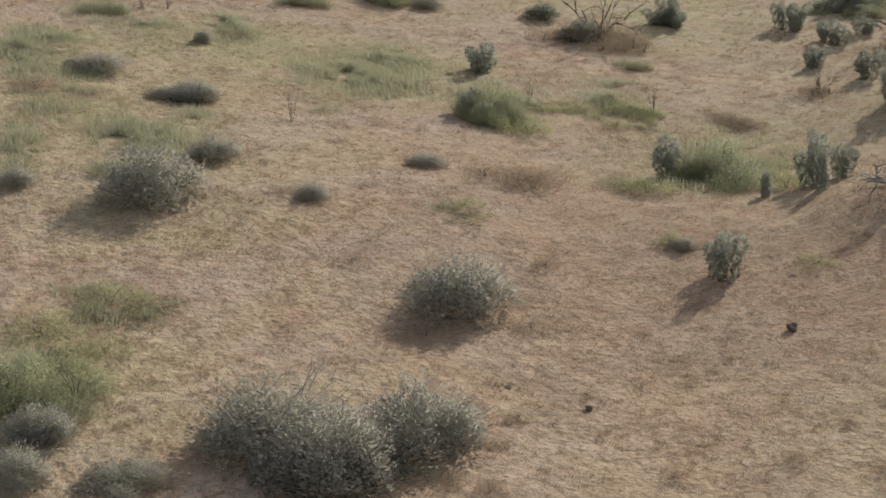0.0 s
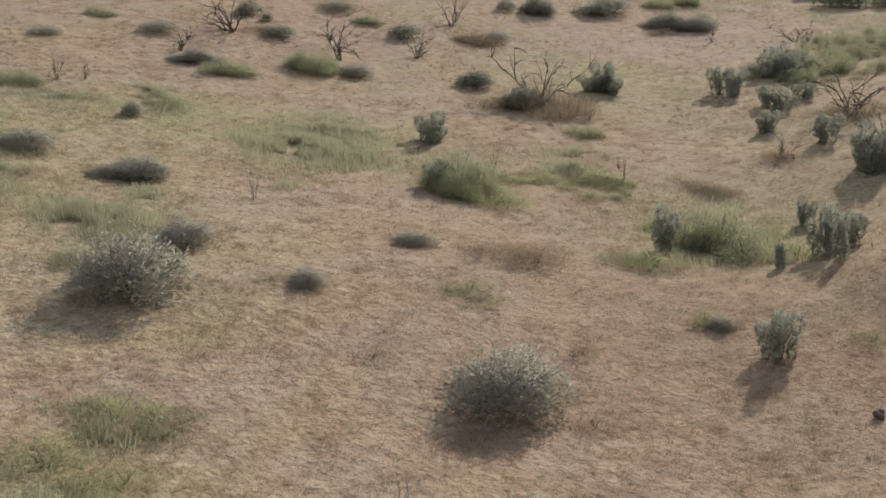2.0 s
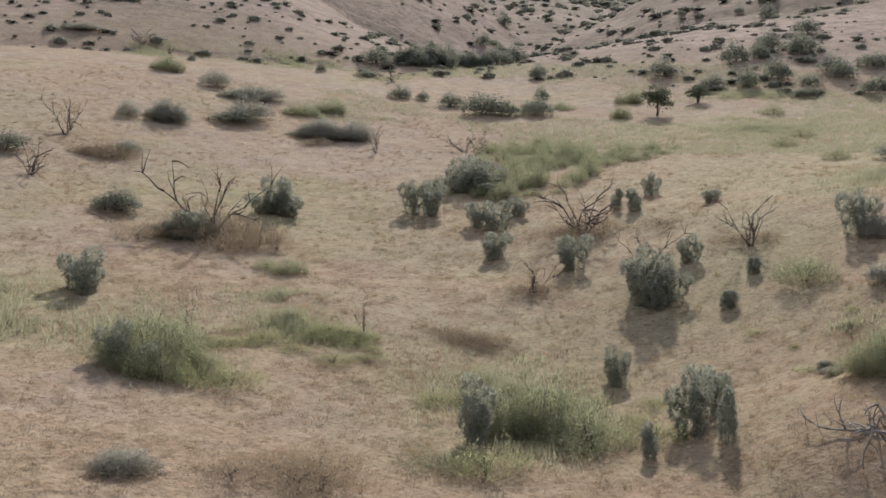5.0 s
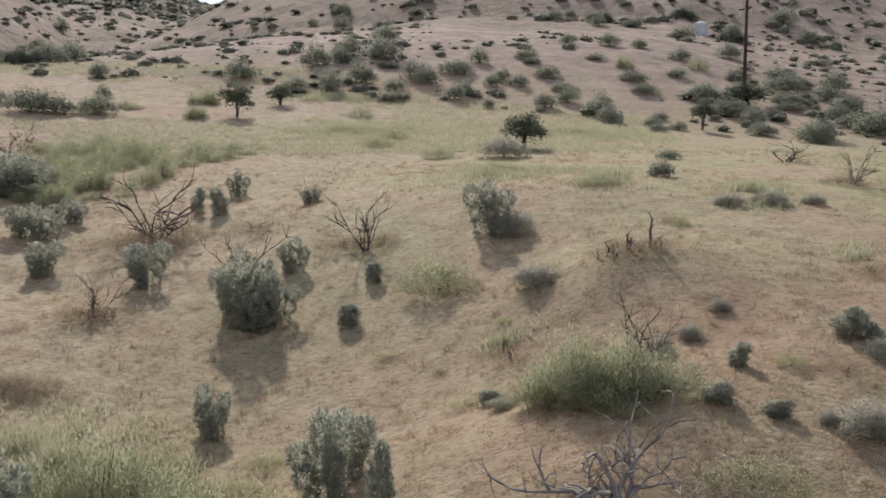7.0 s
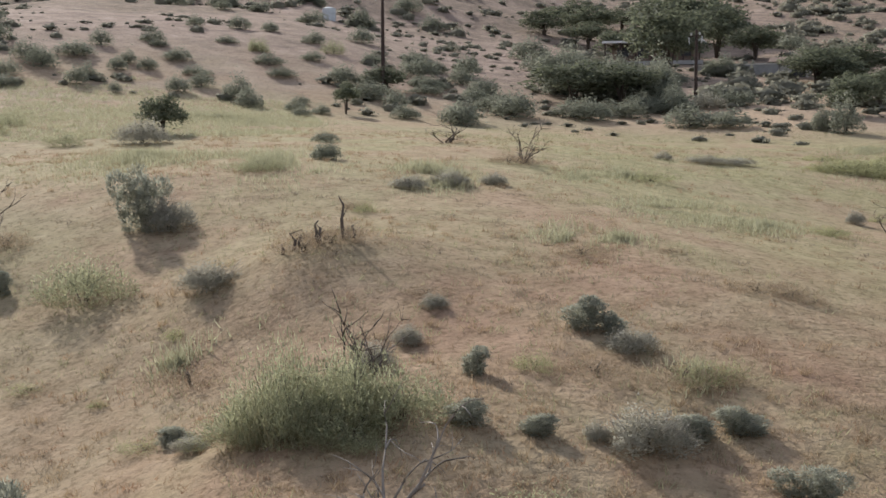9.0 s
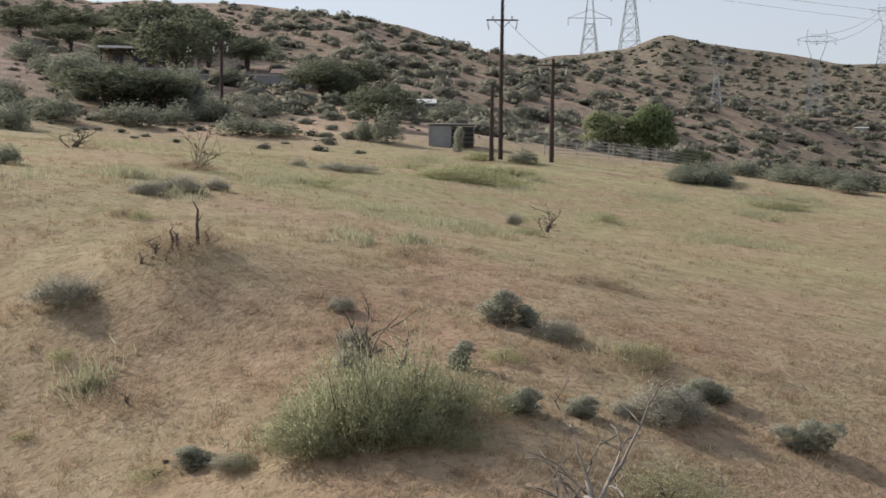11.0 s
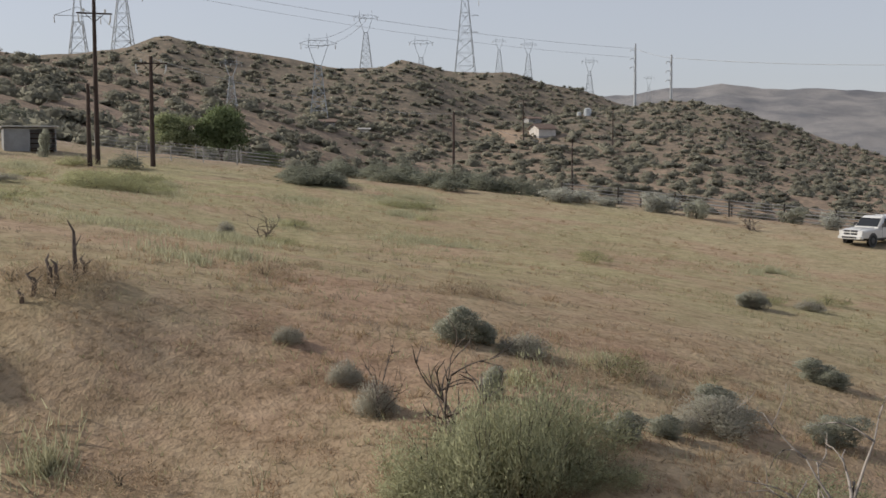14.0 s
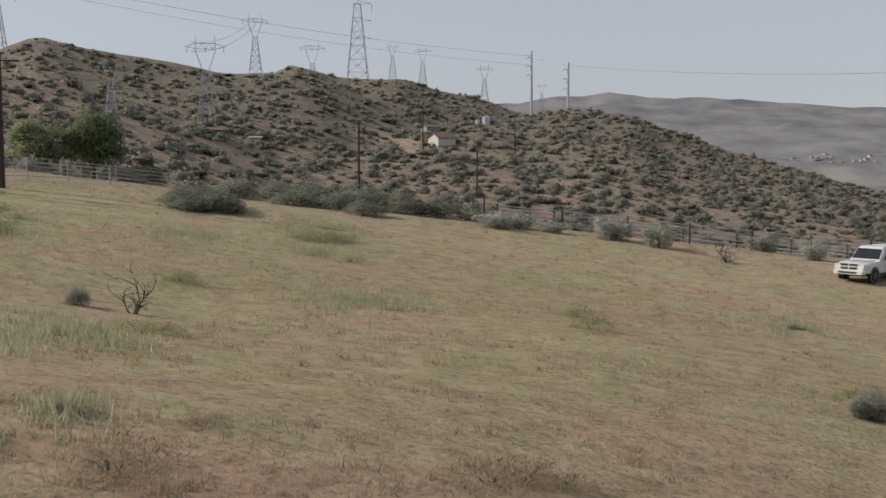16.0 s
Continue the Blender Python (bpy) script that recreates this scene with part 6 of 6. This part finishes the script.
def pickup(x, y, turn):
    p = thing("pickup_truck", "white quad-cab pickup with white camper shell parked on grass", "truck", foot(x, y, turn, 0.03))
    bevelled(loft([(-2.75, shell(0.96, 0.55, 1.12, 0.05)), (-0.75, shell(0.98, 0.52, 1.12, 0.05)), (0.9, shell(0.98, 0.5, 1.14, 0.06)), (1.1, shell(0.98, 0.5, 1.16, 0.08)), (2.2, shell(0.97, 0.52, 1.12, 0.1)), (2.72, shell(0.90, 0.55, 1.02, 0.1)), (2.82, shell(0.84, 0.6, 0.95, 0.08))]), MAT_PAINT, "body", p)
    bevelled(loft([(0.75, shell(0.62, 1.1, 1.2, 0.03)), (1.2, shell(0.6, 1.1, 1.2, 0.03)), (2.35, shell(0.55, 1.05, 1.14, 0.03)), (2.7, shell(0.45, 0.98, 1.03, 0.02))]), MAT_PAINT, "hood", p)
    bevelled(loft([(-0.82, shell(0.92, 1.1, 1.84, 0.1, 0.12)), (-0.7, shell(0.94, 1.1, 1.90, 0.1, 0.14)), (0.30, shell(0.94, 1.1, 1.92, 0.1, 0.14)), (0.52, shell(0.94, 1.1, 1.84, 0.1, 0.13)), (1.15, shell(0.92, 1.1, 1.2, 0.03, 0.02))]), MAT_PAINT, "cab", p)
    bevelled(loft([(-2.78, shell(0.95, 1.1, 1.78, 0.08, 0.1)), (-2.62, shell(0.95, 1.1, 1.88, 0.1, 0.1)), (-1.0, shell(0.95, 1.1, 1.92, 0.1, 0.1)), (-0.86, shell(0.94, 1.1, 1.88, 0.1, 0.1))]), MAT_PAINT, "camper_shell", p)
    for k in range(2):
        part("roof_rib", box(-1.8, -0.35 + 0.7 * k, 1.94, 1.5, 0.05, 0.04), MAT_PAINT, p)
    # windscreen lies on the slope of the cab's front
    part("windscreen", ([(0.60, -0.72, 1.785), (0.60, 0.72, 1.785), (1.12, 0.82, 1.26), (1.12, -0.82, 1.26), (0.57, -0.72, 1.76), (0.57, 0.72, 1.76), (1.06, 0.82, 1.22), (1.06, -0.82, 1.22)],
                        [(0, 3, 2, 1), (4, 5, 6, 7), (0, 1, 5, 4), (1, 2, 6, 5), (2, 3, 7, 6), (3, 0, 4, 7)]), MAT_WINDOW, p)
    for s in (-1, 1):
        for x0, x1, slope in ((0.02, 0.66, 0.30), (-0.62, -0.06, 0.0)):
            rows = ((1.30, 0.953, 0.0), (1.58, 0.953, 0.45), (1.77, 0.848, 1.0))
            outer = [(x1 - slope * k if e else x0, s * y, z) for z, y, k in rows for e in (0, 1)]
            inner = [(x, y - s * 0.05, z) for x, y, z in outer]
            part("side_window", (outer + inner, [(0, 1, 3, 2), (2, 3, 5, 4), (7, 6, 8, 9), (9, 8, 10, 11), (0, 6, 7, 1), (4, 5, 11, 10), (0, 2, 8, 6), (2, 4, 10, 8), (1, 7, 9, 3), (3, 9, 11, 5)]), MAT_WINDOW, p)
        for dx in (0.78, -0.02, -0.70):
            part("door_seam", box(dx, s * 0.978, 0.92, 0.02, 0.012, 0.66), MAT_DARK, p)
        part("shell_window", box(-1.8, s * 0.93, 1.5, 1.45, 0.06, 0.34), MAT_WINDOW, p)
        part("wing_mirror", box(0.72, s * 1.09, 1.34, 0.14, 0.2, 0.24), MAT_DARK, p, "black wing mirror")
        part("headlight", box(2.74, s * 0.72, 0.94, 0.14, 0.32, 0.2), MAT_LAMP, p, "clear headlight")
        part("tail_light", box(-2.74, s * 0.88, 0.95, 0.1, 0.14, 0.36), MAT_RED, p, "red tail light")
        for dx in (0.1, -0.55):
            part("door_handle", box(dx, s * 0.995, 1.08, 0.16, 0.03, 0.035), MAT_CHROME, p)
        for wx in (1.78, -1.79):
            part("wheel_arch", tube([(wx, s * 0.93, 0.42), (wx, s * 0.992, 0.42)], [0.47, 0.47], 20), MAT_DARK, p)
            wheel(wx, s * 0.86, p)
    part("grille", box(2.80, 0, 0.92, 0.08, 0.98, 0.30), MAT_DARK, p)
    part("grille_bar", box(2.83, 0, 0.92, 0.05, 0.06, 0.30), MAT_PAINT, p)
    part("grille_bar", box(2.83, 0, 0.92, 0.05, 0.98, 0.06), MAT_PAINT, p)
    part("front_bumper", loft([(2.78, shell(0.97, 0.48, 0.72, 0.05)), (2.96, shell(0.86, 0.5, 0.7, 0.05))]), MAT_PAINT, p)
    part("air_slot", box(2.95, 0, 0.6, 0.05, 1.1, 0.1), MAT_DARK, p)
    part("rear_bumper", box(-2.86, 0, 0.62, 0.18, 1.8, 0.18), MAT_CHROME, p)
    part("underbody", box(0, 0, 0.48, 5.0, 1.5, 0.2), MAT_DARK, p)
    return p


pickup(46.75, -45.0, 64)


# ---- pale buildings of a town far out on the plain ----
def far_town(a, b, count):
    rng = random.Random(9)
    for k in range(count):
        u = (k + rng.uniform(-0.4, 0.4)) / count
        x, y = a[0] + (b[0] - a[0]) * u + rng.uniform(-25, 25), a[1] + (b[1] - a[1]) * u + rng.uniform(-40, 40)
        p = thing("far_building", "tiny pale low building on the distant plain", "building", pose(x, y, float(height(x, y)), 0, 0, rng.uniform(0, 90)), "far town")
        wide, deep, tall = rng.uniform(4, 10), rng.uniform(4, 7), rng.uniform(1.5, 2.5)
        part("wall", box(0, 0, tall / 2 - 0.5, wide, deep, tall + 1), MAT_WALL, p)
        part("roof", box(0, 0, tall + 0.2, wide + 0.8, deep + 0.8, 0.4), MAT_BLOCK if k % 3 else MAT_BROWN, p)


far_town((309, -2187), (163, -2194), 26)
